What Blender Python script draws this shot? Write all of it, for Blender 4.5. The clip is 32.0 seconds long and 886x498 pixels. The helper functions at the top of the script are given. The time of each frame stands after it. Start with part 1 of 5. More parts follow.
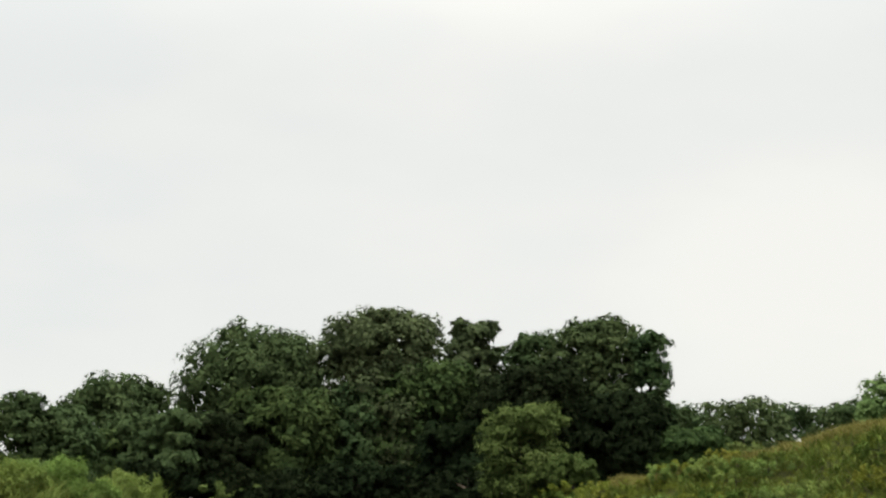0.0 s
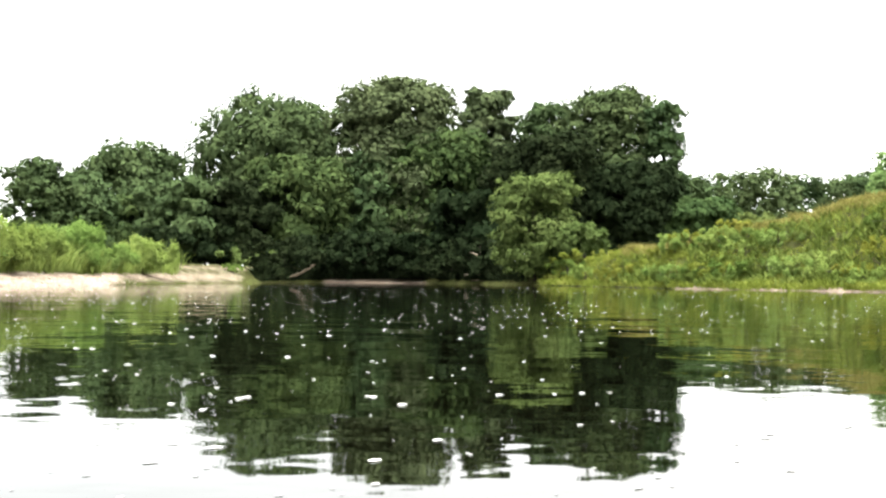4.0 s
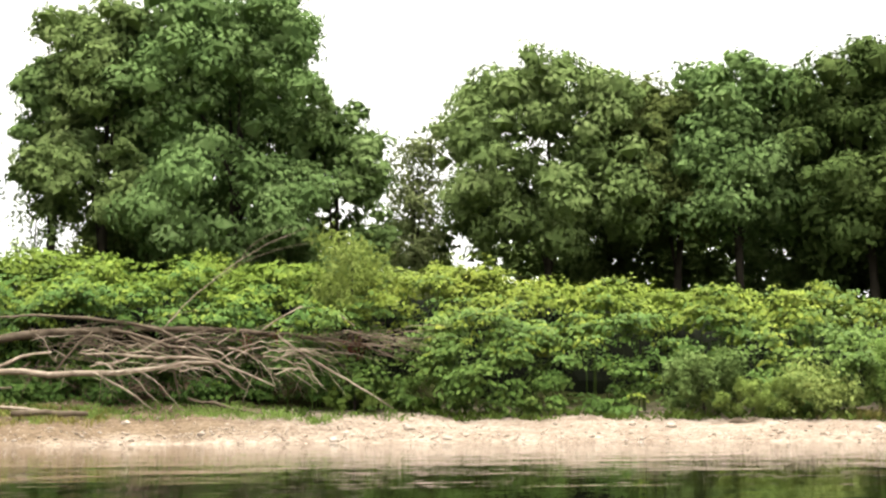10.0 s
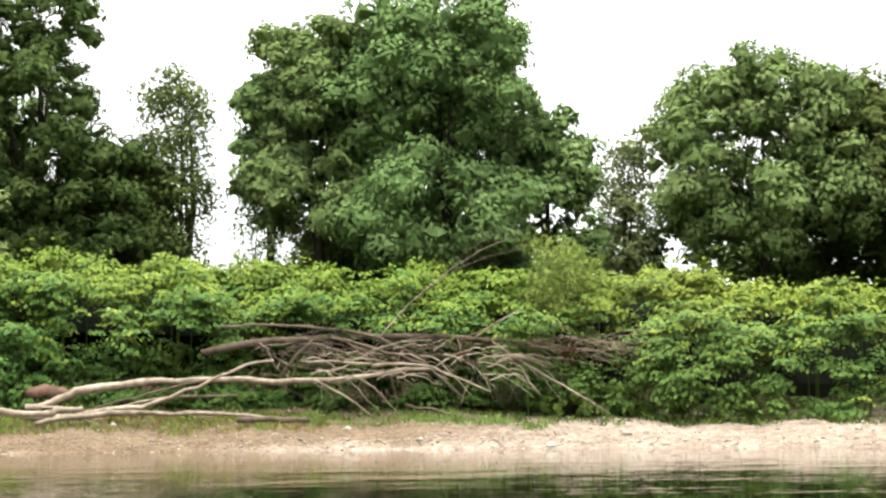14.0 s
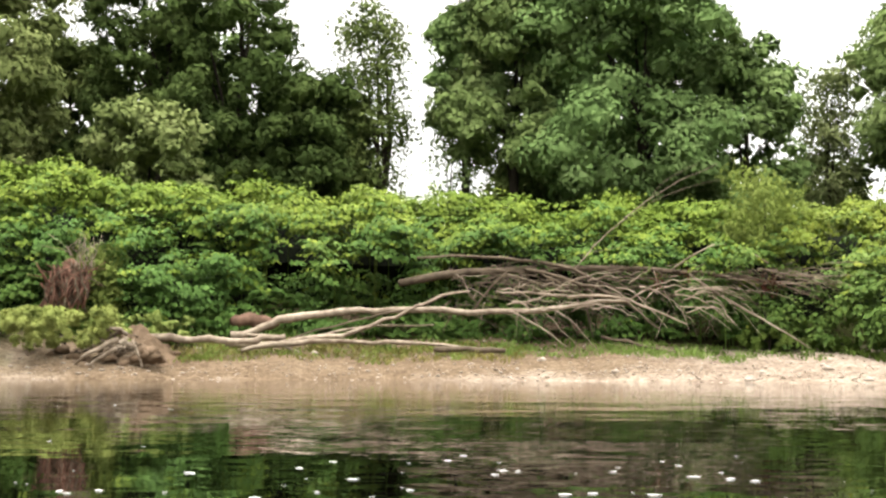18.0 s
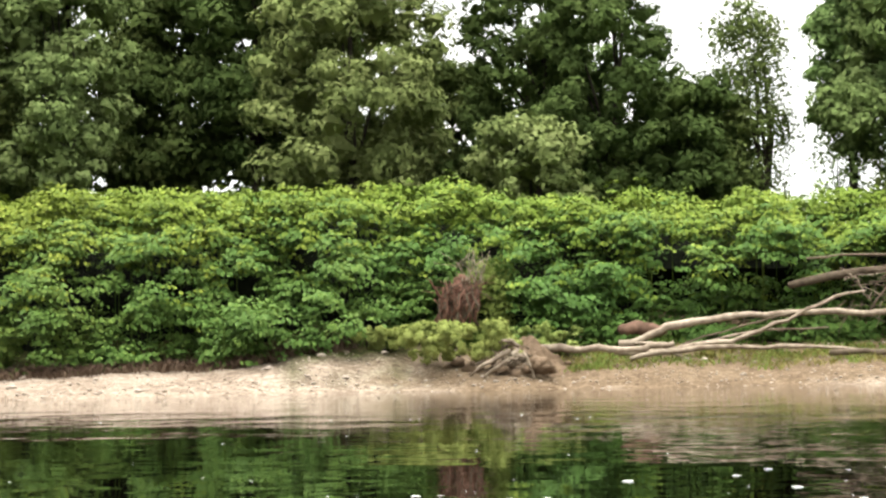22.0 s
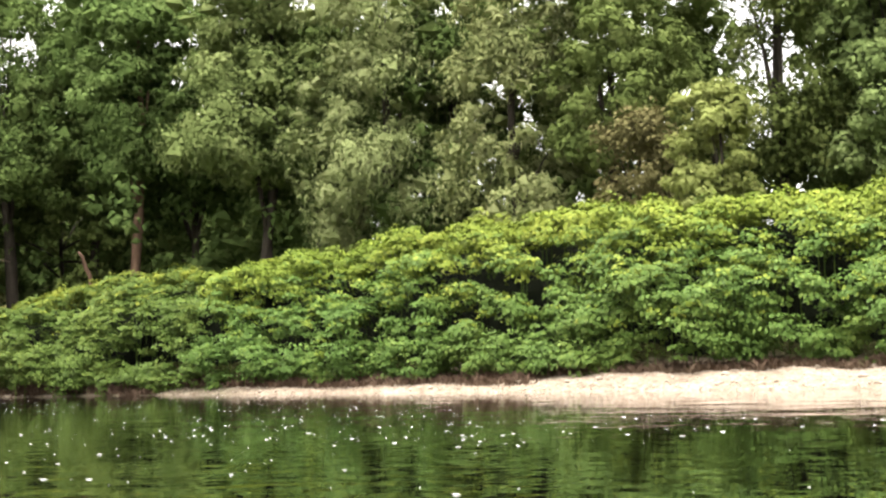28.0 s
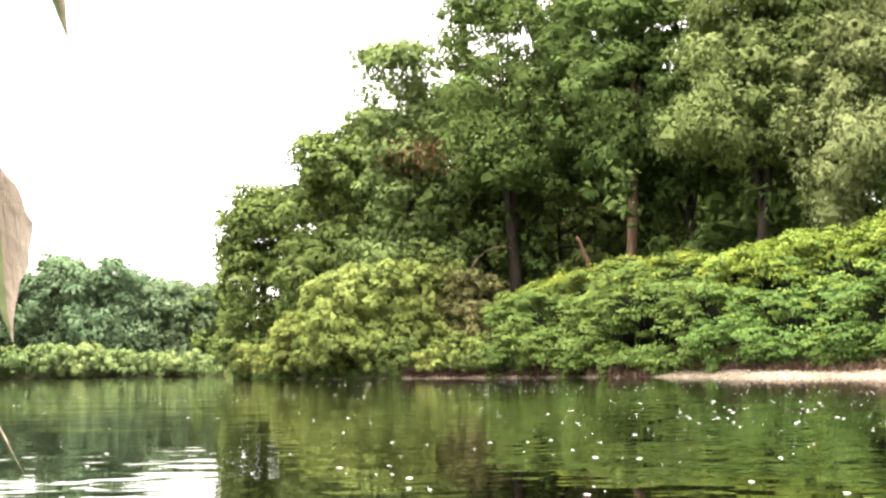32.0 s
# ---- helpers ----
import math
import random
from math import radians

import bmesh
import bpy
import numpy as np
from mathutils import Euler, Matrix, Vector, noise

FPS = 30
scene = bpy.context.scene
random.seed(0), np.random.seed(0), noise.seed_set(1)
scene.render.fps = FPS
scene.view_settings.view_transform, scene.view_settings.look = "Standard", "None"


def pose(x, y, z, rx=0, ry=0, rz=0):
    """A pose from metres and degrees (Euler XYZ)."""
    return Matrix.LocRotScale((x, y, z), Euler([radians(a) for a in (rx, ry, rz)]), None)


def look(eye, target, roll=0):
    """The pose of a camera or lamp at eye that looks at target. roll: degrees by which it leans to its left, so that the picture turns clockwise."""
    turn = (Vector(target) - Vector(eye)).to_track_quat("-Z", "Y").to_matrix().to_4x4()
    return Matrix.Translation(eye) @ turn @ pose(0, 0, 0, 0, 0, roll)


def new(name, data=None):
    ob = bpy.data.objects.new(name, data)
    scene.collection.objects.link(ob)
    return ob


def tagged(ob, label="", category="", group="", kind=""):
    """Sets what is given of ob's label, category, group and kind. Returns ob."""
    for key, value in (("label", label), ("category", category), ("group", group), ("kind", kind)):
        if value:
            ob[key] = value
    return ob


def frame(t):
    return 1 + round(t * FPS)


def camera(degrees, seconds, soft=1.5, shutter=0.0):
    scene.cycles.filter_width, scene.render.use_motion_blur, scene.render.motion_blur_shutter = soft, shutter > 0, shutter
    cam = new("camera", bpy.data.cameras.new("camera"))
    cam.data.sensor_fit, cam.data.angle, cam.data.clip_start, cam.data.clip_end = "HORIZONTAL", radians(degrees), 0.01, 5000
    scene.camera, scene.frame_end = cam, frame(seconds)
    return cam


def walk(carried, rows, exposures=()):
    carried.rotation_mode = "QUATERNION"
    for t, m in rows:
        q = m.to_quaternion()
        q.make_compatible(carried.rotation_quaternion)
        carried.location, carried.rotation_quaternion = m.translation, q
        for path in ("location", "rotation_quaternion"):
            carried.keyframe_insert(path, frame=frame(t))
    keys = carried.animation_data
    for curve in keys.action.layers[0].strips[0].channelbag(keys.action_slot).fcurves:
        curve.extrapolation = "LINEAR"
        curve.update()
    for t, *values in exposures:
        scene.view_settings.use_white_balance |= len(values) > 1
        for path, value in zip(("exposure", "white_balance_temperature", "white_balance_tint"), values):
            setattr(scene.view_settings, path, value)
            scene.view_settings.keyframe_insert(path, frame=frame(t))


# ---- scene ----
# A wide, slow river under an overcast sky. The camera turns on the spot at arm's length, low over the water.
LENS = 34.2
EYE, ARM = 0.32, 0.55
cam = camera(LENS, 32.0, soft=2.45)
# seconds, yaw (to the left), pitch (up), roll
PATH = [
    (0, -63.24, 10.35, 0.11),
    (0.5, -63.75, 9.20, 0.19),
    (1, -65.03, 8.07, 0.89),
    (1.5, -64.90, 7.49, 0.35),
    (2, -64.93, 5.73, 0.02),
    (2.5, -66.95, 3.37, 0.28),
    (4.5, -60.44, 0.78, 0.44),
    (5, -57.57, 1.02, 0.20),
    (5.5, -53.17, 1.22, -0.08),
    (6, -47.24, 1.21, -0.05),
    (6.5, -40.58, 1.24, -1.10),
    (7, -34.12, 2.56, -1.80),
    (7.5, -27.66, 2.01, -1.10),
    (8, -22.66, 2.86, -1.12),
    (8.5, -15.52, 5.07, -1.65),
    (9, -12.14, 6.10, -0.35),
    (9.5, -10.91, 6.86, -0.37),
    (10, -9.98, 7.04, -0.42),
    (10.5, -8.18, 7.15, -0.54),
    (11, -7.04, 6.79, -0.36),
    (11.5, -6.84, 6.67, -0.49),
    (12, -6.00, 6.85, -0.46),
    (12.5, -4.26, 7.33, -0.73),
    (13, -3.11, 7.53, -0.83),
    (13.5, -2.78, 7.47, -0.82),
    (14, -1.61, 7.32, -0.58),
    (14.5, -0.46, 6.89, -0.84),
    (15, 0.83, 7.04, -1.03),
    (15.5, 1.53, 6.30, -1.04),
    (17.5, 4.67, 4.43, 0.12),
    (18, 6.07, 4.62, 0.27),
    (18.5, 8.29, 4.26, -0.24),
    (19, 9.97, 4.33, -0.44),
    (19.5, 11.54, 4.65, -0.77),
    (20, 14.13, 5.22, -0.70),
    (20.5, 16.12, 4.83, -0.97),
    (21, 18.10, 4.58, -0.85),
    (21.5, 19.84, 4.47, -1.03),
    (22, 21.07, 5.05, -1.10),
    (22.5, 21.99, 4.86, -1.02),
    (23, 24.19, 5.12, -0.99),
    (23.5, 26.82, 4.67, -1.10),
    (24, 28.98, 4.53, -0.91),
    (24.5, 31.16, 4.42, -0.90),
    (26.5, 44.15, 4.83, -1.01),
    (27, 48.58, 5.45, -0.87),
    (27.5, 50.79, 4.94, -1.23),
    (28, 53.35, 5.23, -1.10),
    (28.5, 56.83, 5.38, -1.09),
    (29, 59.88, 4.93, -1.28),
    (29.5, 63.11, 5.01, -1.30),
    (30, 66.16, 4.56, -1.51),
    (30.5, 68.24, 4.60, -1.22),
    (31, 69.71, 4.66, -0.82),
    (31.5, 71.21, 4.71, -0.74),
    (32, 72.77, 4.84, -0.71),
]


def ahead(yaw, dist, z=0.0):
    """The place at that bearing (degrees to the left of +y) and distance."""
    return Vector((-math.sin(radians(yaw)) * dist, math.cos(radians(yaw)) * dist, z))


# seconds, stops, kelvin, tint
EXPO = [(0, -0.53, 6500, 10), (1.5, -0.48, 6500, 10), (2.0, -0.35, 6500, 10), (2.5, 0.95, 6500, 10), (5.0, 1.03, 6450, 10), (6.0, 0.2, 6500, 10), (6.5, -0.3, 6500, 10), (7.0, -0.28, 6500, 10), (7.5, 0.05, 6500, 10), (8.0, 0.22, 6500, 10), (9.0, 0.58, 6650, 11), (12.0, 0.6, 6700, 12), (15.0, 0.6, 6300, 10), (18.0, 0.55, 6650, 12), (20.0, 0.55, 6600, 11), (24.5, 0.68, 6450, 10), (27.0, 0.9, 6350, 11), (28.0, 1.05, 6700, 12), (29.0, 1.2, 7100, 16), (32.0, 1.5, 6900, 14)]
walk(cam, [(t, pose(*ahead(yaw, ARM, EYE), 90 + pitch, 0, yaw) @ pose(0, 0, 0, 0, 0, roll)) for t, yaw, pitch, roll in PATH], EXPO)

# ---- light ----
world = bpy.data.worlds.new("overcast")
scene.world = world
world.use_nodes = True
wt = world.node_tree
wt.nodes.clear()
w_out = wt.nodes.new("ShaderNodeOutputWorld")
w_bg = wt.nodes.new("ShaderNodeBackground")
w_sky = wt.nodes.new("ShaderNodeTexSky")
w_sky.sky_type, w_sky.sun_disc = "NISHITA", False
w_sky.sun_elevation, w_sky.sun_rotation = radians(76), radians(240)
w_co = wt.nodes.new("ShaderNodeTexCoord")
w_map = wt.nodes.new("ShaderNodeMapping")
w_map.inputs["Scale"].default_value = (1.0, 1.0, 2.6)
w_noise = wt.nodes.new("ShaderNodeTexNoise")
w_noise.inputs["Scale"].default_value, w_noise.inputs["Detail"].default_value = 2.2, 4.0
w_ramp = wt.nodes.new("ShaderNodeValToRGB")
w_ramp.color_ramp.elements[0].position, w_ramp.color_ramp.elements[1].position = 0.35, 0.65
w_ramp.color_ramp.elements[0].color, w_ramp.color_ramp.elements[1].color = (8.75, 9.0, 8.75, 1), (10.0, 9.9, 9.4, 1)
w_mix = wt.nodes.new("ShaderNodeMix")
w_mix.data_type = "RGBA"
w_mix.inputs["Factor"].default_value = 0.93
wt.links.new(w_co.outputs["Generated"], w_map.inputs["Vector"])
wt.links.new(w_map.outputs["Vector"], w_noise.inputs["Vector"])
wt.links.new(w_noise.outputs["Fac"], w_ramp.inputs["Fac"])
wt.links.new(w_sky.outputs["Color"], w_mix.inputs["A"])
w_sep = wt.nodes.new("ShaderNodeSeparateXYZ")
w_up = wt.nodes.new("ShaderNodeMapRange")
w_up.inputs["From Min"].default_value, w_up.inputs["From Max"].default_value = 0.28, 1.0
w_up.interpolation_type = "SMOOTHSTEP"
w_up.inputs["To Min"].default_value, w_up.inputs["To Max"].default_value = 1.4, 6.5
w_scale = wt.nodes.new("ShaderNodeVectorMath")
w_scale.operation = "SCALE"
wt.links.new(w_co.outputs["Generated"], w_sep.inputs[0])
wt.links.new(w_sep.outputs["Z"], w_up.inputs["Value"])
wt.links.new(w_ramp.outputs["Color"], w_scale.inputs[0])
wt.links.new(w_up.outputs["Result"], w_scale.inputs["Scale"])
wt.links.new(w_scale.outputs["Vector"], w_mix.inputs["B"])
wt.links.new(w_mix.outputs["Result"], w_bg.inputs["Color"])
w_bg.inputs["Strength"].default_value = 0.1
wt.links.new(w_bg.outputs["Background"], w_out.inputs["Surface"])

sun = new("sun", bpy.data.lights.new("sun", "SUN"))
sun.data.energy, sun.data.angle, sun.data.color = 1.5, radians(24), (1.0, 0.97, 0.93)
sun.matrix_world = look((-11, -6, 32), (0, 0, 0))


# ---- materials ----
def nodes_of(name, rough=0.6):
    m = bpy.data.materials.new(name)
    m.use_nodes = True
    nt = m.node_tree
    b = nt.nodes["Principled BSDF"]
    b.inputs["Roughness"].default_value = rough
    return m, nt, b


def ramp_node(nt, stops):
    r = nt.nodes.new("ShaderNodeValToRGB")
    r.color_ramp.elements[0].position, r.color_ramp.elements[0].color = stops[0][0], (*stops[0][1], 1)
    r.color_ramp.elements[1].position, r.color_ramp.elements[1].color = stops[-1][0], (*stops[-1][1], 1)
    for pos, col in stops[1:-1]:
        r.color_ramp.elements.new(pos).color = (*col, 1)
    return r


def leaf_material(name, dark, mid, light, rough=0.5, clear=0.07, drift=1.0, own=0.22, sheen=0.0):
    """Foliage: each leaf takes its own tone, whole boughs drift in tone, and light comes through."""
    m, nt, b = nodes_of(name, rough)
    geo = nt.nodes.new("ShaderNodeNewGeometry")
    noise_n = nt.nodes.new("ShaderNodeTexNoise")
    noise_n.inputs["Scale"].default_value, noise_n.inputs["Detail"].default_value = 0.75, 3.0
    nt.links.new(geo.outputs["Position"], noise_n.inputs["Vector"])
    add = nt.nodes.new("ShaderNodeMath")
    add.operation = "MULTIPLY_ADD"
    add.inputs[1].default_value = own
    nt.links.new(geo.outputs["Random Per Island"], add.inputs[0])
    sub = nt.nodes.new("ShaderNodeMath")
    sub.operation = "MULTIPLY_ADD"
    sub.inputs[1].default_value, sub.inputs[2].default_value = drift, 0.5 - 0.5 * own - 0.5 * drift
    nt.links.new(noise_n.outputs["Fac"], sub.inputs[0])
    nt.links.new(sub.outputs[0], add.inputs[2])
    r = ramp_node(nt, [(0.05, dark), (0.5, mid), (0.95, light)])
    nt.links.new(add.outputs[0], r.inputs["Fac"])
    info = nt.nodes.new("ShaderNodeObjectInfo")
    hsv = nt.nodes.new("ShaderNodeHueSaturation")
    shift = nt.nodes.new("ShaderNodeMapRange")
    shift.inputs["To Min"].default_value, shift.inputs["To Max"].default_value = 0.485, 0.515
    nt.links.new(info.outputs["Random"], shift.inputs["Value"])
    nt.links.new(shift.outputs["Result"], hsv.inputs["Hue"])
    nt.links.new(r.outputs["Color"], hsv.inputs["Color"])
    nt.links.new(hsv.outputs["Color"], b.inputs["Base Color"])
    b.inputs["Specular IOR Level"].default_value = sheen
    tr = nt.nodes.new("ShaderNodeBsdfTranslucent")
    nt.links.new(hsv.outputs["Color"], tr.inputs["Color"])
    mix = nt.nodes.new("ShaderNodeMixShader")
    mix.inputs["Fac"].default_value = clear
    nt.links.new(b.outputs["BSDF"], mix.inputs[1])
    nt.links.new(tr.outputs["BSDF"], mix.inputs[2])
    nt.links.new(mix.outputs["Shader"], nt.nodes["Material Output"].inputs["Surface"])
    return m


def grain_material(name, stops, scale=8.0, stretch=(1, 1, 1), rough=0.85, bump=0.4, bump_scale=None, depth=0.02, islands=0.0):
    """Earth, stone, bark and wood: two scales of noise in the colour, a finer one in the relief."""
    m, nt, b = nodes_of(name, rough)
    co = nt.nodes.new("ShaderNodeTexCoord")
    mp = nt.nodes.new("ShaderNodeMapping")
    mp.inputs["Scale"].default_value = stretch
    nt.links.new(co.outputs["Object"], mp.inputs["Vector"])
    n1, n2, n3 = (nt.nodes.new("ShaderNodeTexNoise") for _ in range(3))
    for n, s, d in ((n1, scale, 6.0), (n2, scale * 0.13, 3.0), (n3, bump_scale or scale * 2.5, 5.0)):
        n.inputs["Scale"].default_value, n.inputs["Detail"].default_value = s, d
        nt.links.new(mp.outputs["Vector"], n.inputs["Vector"])
    mixv = nt.nodes.new("ShaderNodeMath")
    mixv.operation = "MULTIPLY_ADD"
    mixv.inputs[1].default_value = 0.5
    half = nt.nodes.new("ShaderNodeMath")
    half.operation = "MULTIPLY"
    half.inputs[1].default_value = 0.5
    nt.links.new(n2.outputs["Fac"], half.inputs[0])
    nt.links.new(n1.outputs["Fac"], mixv.inputs[0])
    nt.links.new(half.outputs[0], mixv.inputs[2])
    last = mixv
    if islands:
        geo = nt.nodes.new("ShaderNodeNewGeometry")
        isl = nt.nodes.new("ShaderNodeMath")
        isl.operation = "MULTIPLY_ADD"
        isl.inputs[1].default_value = islands
        off = nt.nodes.new("ShaderNodeMath")
        off.operation = "SUBTRACT"
        off.inputs[1].default_value = islands * 0.5
        nt.links.new(geo.outputs["Random Per Island"], isl.inputs[0])
        nt.links.new(mixv.outputs[0], off.inputs[0])
        nt.links.new(off.outputs[0], isl.inputs[2])
        last = isl
    r = ramp_node(nt, stops)
    nt.links.new(last.outputs[0], r.inputs["Fac"])
    nt.links.new(r.outputs["Color"], b.inputs["Base Color"])
    b.inputs["Specular IOR Level"].default_value = 0.05
    bp = nt.nodes.new("ShaderNodeBump")
    bp.inputs["Strength"].default_value, bp.inputs["Distance"].default_value = bump, depth
    nt.links.new(n3.outputs["Fac"], bp.inputs["Height"])
    nt.links.new(bp.outputs["Normal"], b.inputs["Normal"])
    return m


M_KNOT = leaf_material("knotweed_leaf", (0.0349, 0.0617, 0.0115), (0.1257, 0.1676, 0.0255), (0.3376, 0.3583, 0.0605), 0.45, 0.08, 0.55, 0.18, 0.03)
# darker knotweed copy: shade low in the thicket put into leaf colour
M_KNOTSHADE = leaf_material("shaded_knotweed_leaf", (0.0203, 0.0438, 0.0120), (0.0689, 0.1174, 0.0257), (0.1926, 0.2437, 0.0545), 0.45, 0.08, 0.55, 0.18, 0.03)
M_WEED = leaf_material("weed_leaf", (0.0338, 0.0580, 0.0115), (0.0750, 0.1113, 0.0233), (0.1305, 0.1668, 0.0464), 0.6)
M_DARK = leaf_material("dark_tree_leaf", (0.0306, 0.0465, 0.0149), (0.0677, 0.0931, 0.0276), (0.1287, 0.1569, 0.0518))
M_MAPLE = leaf_material("maple_leaf", (0.0520, 0.0882, 0.0320), (0.1148, 0.1720, 0.0562), (0.2103, 0.2753, 0.1126))
M_OLIVE = leaf_material("olive_tree_leaf", (0.0589, 0.0844, 0.0295), (0.1374, 0.1726, 0.0594), (0.2456, 0.2782, 0.1147))
M_WILLOW = leaf_material("willow_leaf", (0.0880, 0.1130, 0.0469), (0.1757, 0.2067, 0.0836), (0.2928, 0.3199, 0.1590))
# far bank's low growth: shade under the trees put into darker leaf colour
M_FAR = leaf_material("far_shade_leaf", (0.0058, 0.0097, 0.0048), (0.0119, 0.0180, 0.0079), (0.0230, 0.0310, 0.0135))
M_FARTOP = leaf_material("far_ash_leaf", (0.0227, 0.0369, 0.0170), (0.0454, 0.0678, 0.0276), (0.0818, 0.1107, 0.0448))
M_FARMID = leaf_material("far_mid_leaf", (0.0180, 0.0320, 0.0125), (0.0380, 0.0590, 0.0205), (0.0690, 0.0960, 0.0320))
M_SHRUB = leaf_material("shrub_leaf", (0.0719, 0.1120, 0.0263), (0.1518, 0.2118, 0.0509), (0.2397, 0.3038, 0.1019), 0.6, 0.35)
M_YELLOW = leaf_material("young_tree_leaf", (0.1128, 0.1283, 0.0399), (0.2121, 0.2327, 0.0741), (0.3159, 0.3325, 0.1235), 0.6, 0.3)
M_BEND = leaf_material("dusty_alder_leaf", (0.0780, 0.1079, 0.0320), (0.1950, 0.2314, 0.0661), (0.3510, 0.3835, 0.1226), 0.6, 0.2)
M_GRASS = leaf_material("grass_blade", (0.0824, 0.1082, 0.0154), (0.1522, 0.1726, 0.0294), (0.2409, 0.2340, 0.0612), 0.7, 0.3)
M_BUSH = leaf_material("bush_leaf", (0.0458, 0.0706, 0.0227), (0.0982, 0.1352, 0.0399), (0.1704, 0.2116, 0.0780))
# paler leaf colour carries the air haze of the far reach
M_HAZE = leaf_material("haze_tinted_leaf", (0.0629, 0.0929, 0.0532), (0.1033, 0.1463, 0.0787), (0.1572, 0.2068, 0.1064))
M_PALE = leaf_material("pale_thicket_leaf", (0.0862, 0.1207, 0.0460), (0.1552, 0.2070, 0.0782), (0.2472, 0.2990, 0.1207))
M_RUSSET = leaf_material("brownish_leaf", (0.0650, 0.0676, 0.0269), (0.1365, 0.1300, 0.0538), (0.2275, 0.2015, 0.0897))
M_FARWILLOW = leaf_material("far_willow_leaf", (0.0298, 0.0422, 0.0202), (0.0572, 0.0746, 0.0342), (0.0994, 0.1218, 0.0560))
M_STRAW = leaf_material("dry_grass", (0.1007, 0.0946, 0.0260), (0.1696, 0.1584, 0.0480), (0.2491, 0.2288, 0.0780), 0.8, 0.2)
M_RED = leaf_material("withered_leaf", (0.0532, 0.0242, 0.0135), (0.0871, 0.0411, 0.0242), (0.1209, 0.0629, 0.0387), 0.8, 0.2)
M_NEAR = grain_material("pale_leaf", [(0.3, (0.150, 0.115, 0.085)), (0.5, (0.215, 0.175, 0.138)), (0.7, (0.29, 0.25, 0.20))], 70, (1, 1, 0.25), 0.55, 0.4)
M_NEARGREEN = grain_material("green_leaf_half", [(0.3, (0.095, 0.115, 0.050)), (0.5, (0.145, 0.165, 0.078)), (0.7, (0.20, 0.215, 0.115))], 70, (1, 1, 0.25), 0.55, 0.4)
M_ROOT = leaf_material("dead_root", (0.0300, 0.0200, 0.0140), (0.0850, 0.0580, 0.0400), (0.1700, 0.1250, 0.0900), 0.9, 0.0)
M_BARK = grain_material("bark", [(0.3, (0.0165, 0.0132, 0.0099)), (0.7, (0.0594, 0.0495, 0.0396))], 9, (1, 1, 0.25), 0.9, 0.8)
# near-black: the shade between the knotweed leaves put into a colour
M_HOLLOWSHADE = grain_material("thicket_shade", [(0.3, (0.002, 0.003, 0.0012)), (0.7, (0.0075, 0.009, 0.004))], 5, (1, 1, 0.2), 0.95, 0.8)
M_REDBARK = grain_material("red_brown_bark", [(0.3, (0.06, 0.035, 0.024)), (0.7, (0.20, 0.125, 0.09))], 9, (1, 1, 0.25), 0.9, 0.8)
M_DEAD = grain_material("weathered_wood", [(0.3, (0.092, 0.066, 0.046)), (0.5, (0.24, 0.192, 0.145)), (0.7, (0.45, 0.38, 0.295))], 6, (1, 1, 1), 0.85, 0.7)
M_BROWNWOOD = grain_material("brown_dead_wood", [(0.3, (0.0462, 0.0343, 0.0238)), (0.7, (0.165, 0.1287, 0.0924))], 7, (1, 1, 1), 0.9, 0.6)
M_RUST = grain_material("rotten_red_wood", [(0.3, (0.070, 0.032, 0.022)), (0.7, (0.215, 0.118, 0.086))], 9, (1, 1, 0.3), 0.95, 0.9)
M_STONE = grain_material("pebble", [(0.15, (0.1584, 0.1188, 0.0891)), (0.5, (0.2772, 0.2277, 0.1815)), (0.85, (0.396, 0.3432, 0.2904))], 4, (1, 1, 1), 0.8, 0.3, 20, 0.01, 0.4)
M_MUD = grain_material("damp_mud", [(0.3, (0.062, 0.041, 0.026)), (0.7, (0.175, 0.122, 0.080))], 7, (1, 1, 1), 0.7, 0.9)
M_FOAM = grain_material("foam", [(0.3, (0.527, 0.527, 0.493)), (0.7, (0.7225, 0.7225, 0.697))], 60, (1, 1, 1), 0.6, 0.3)


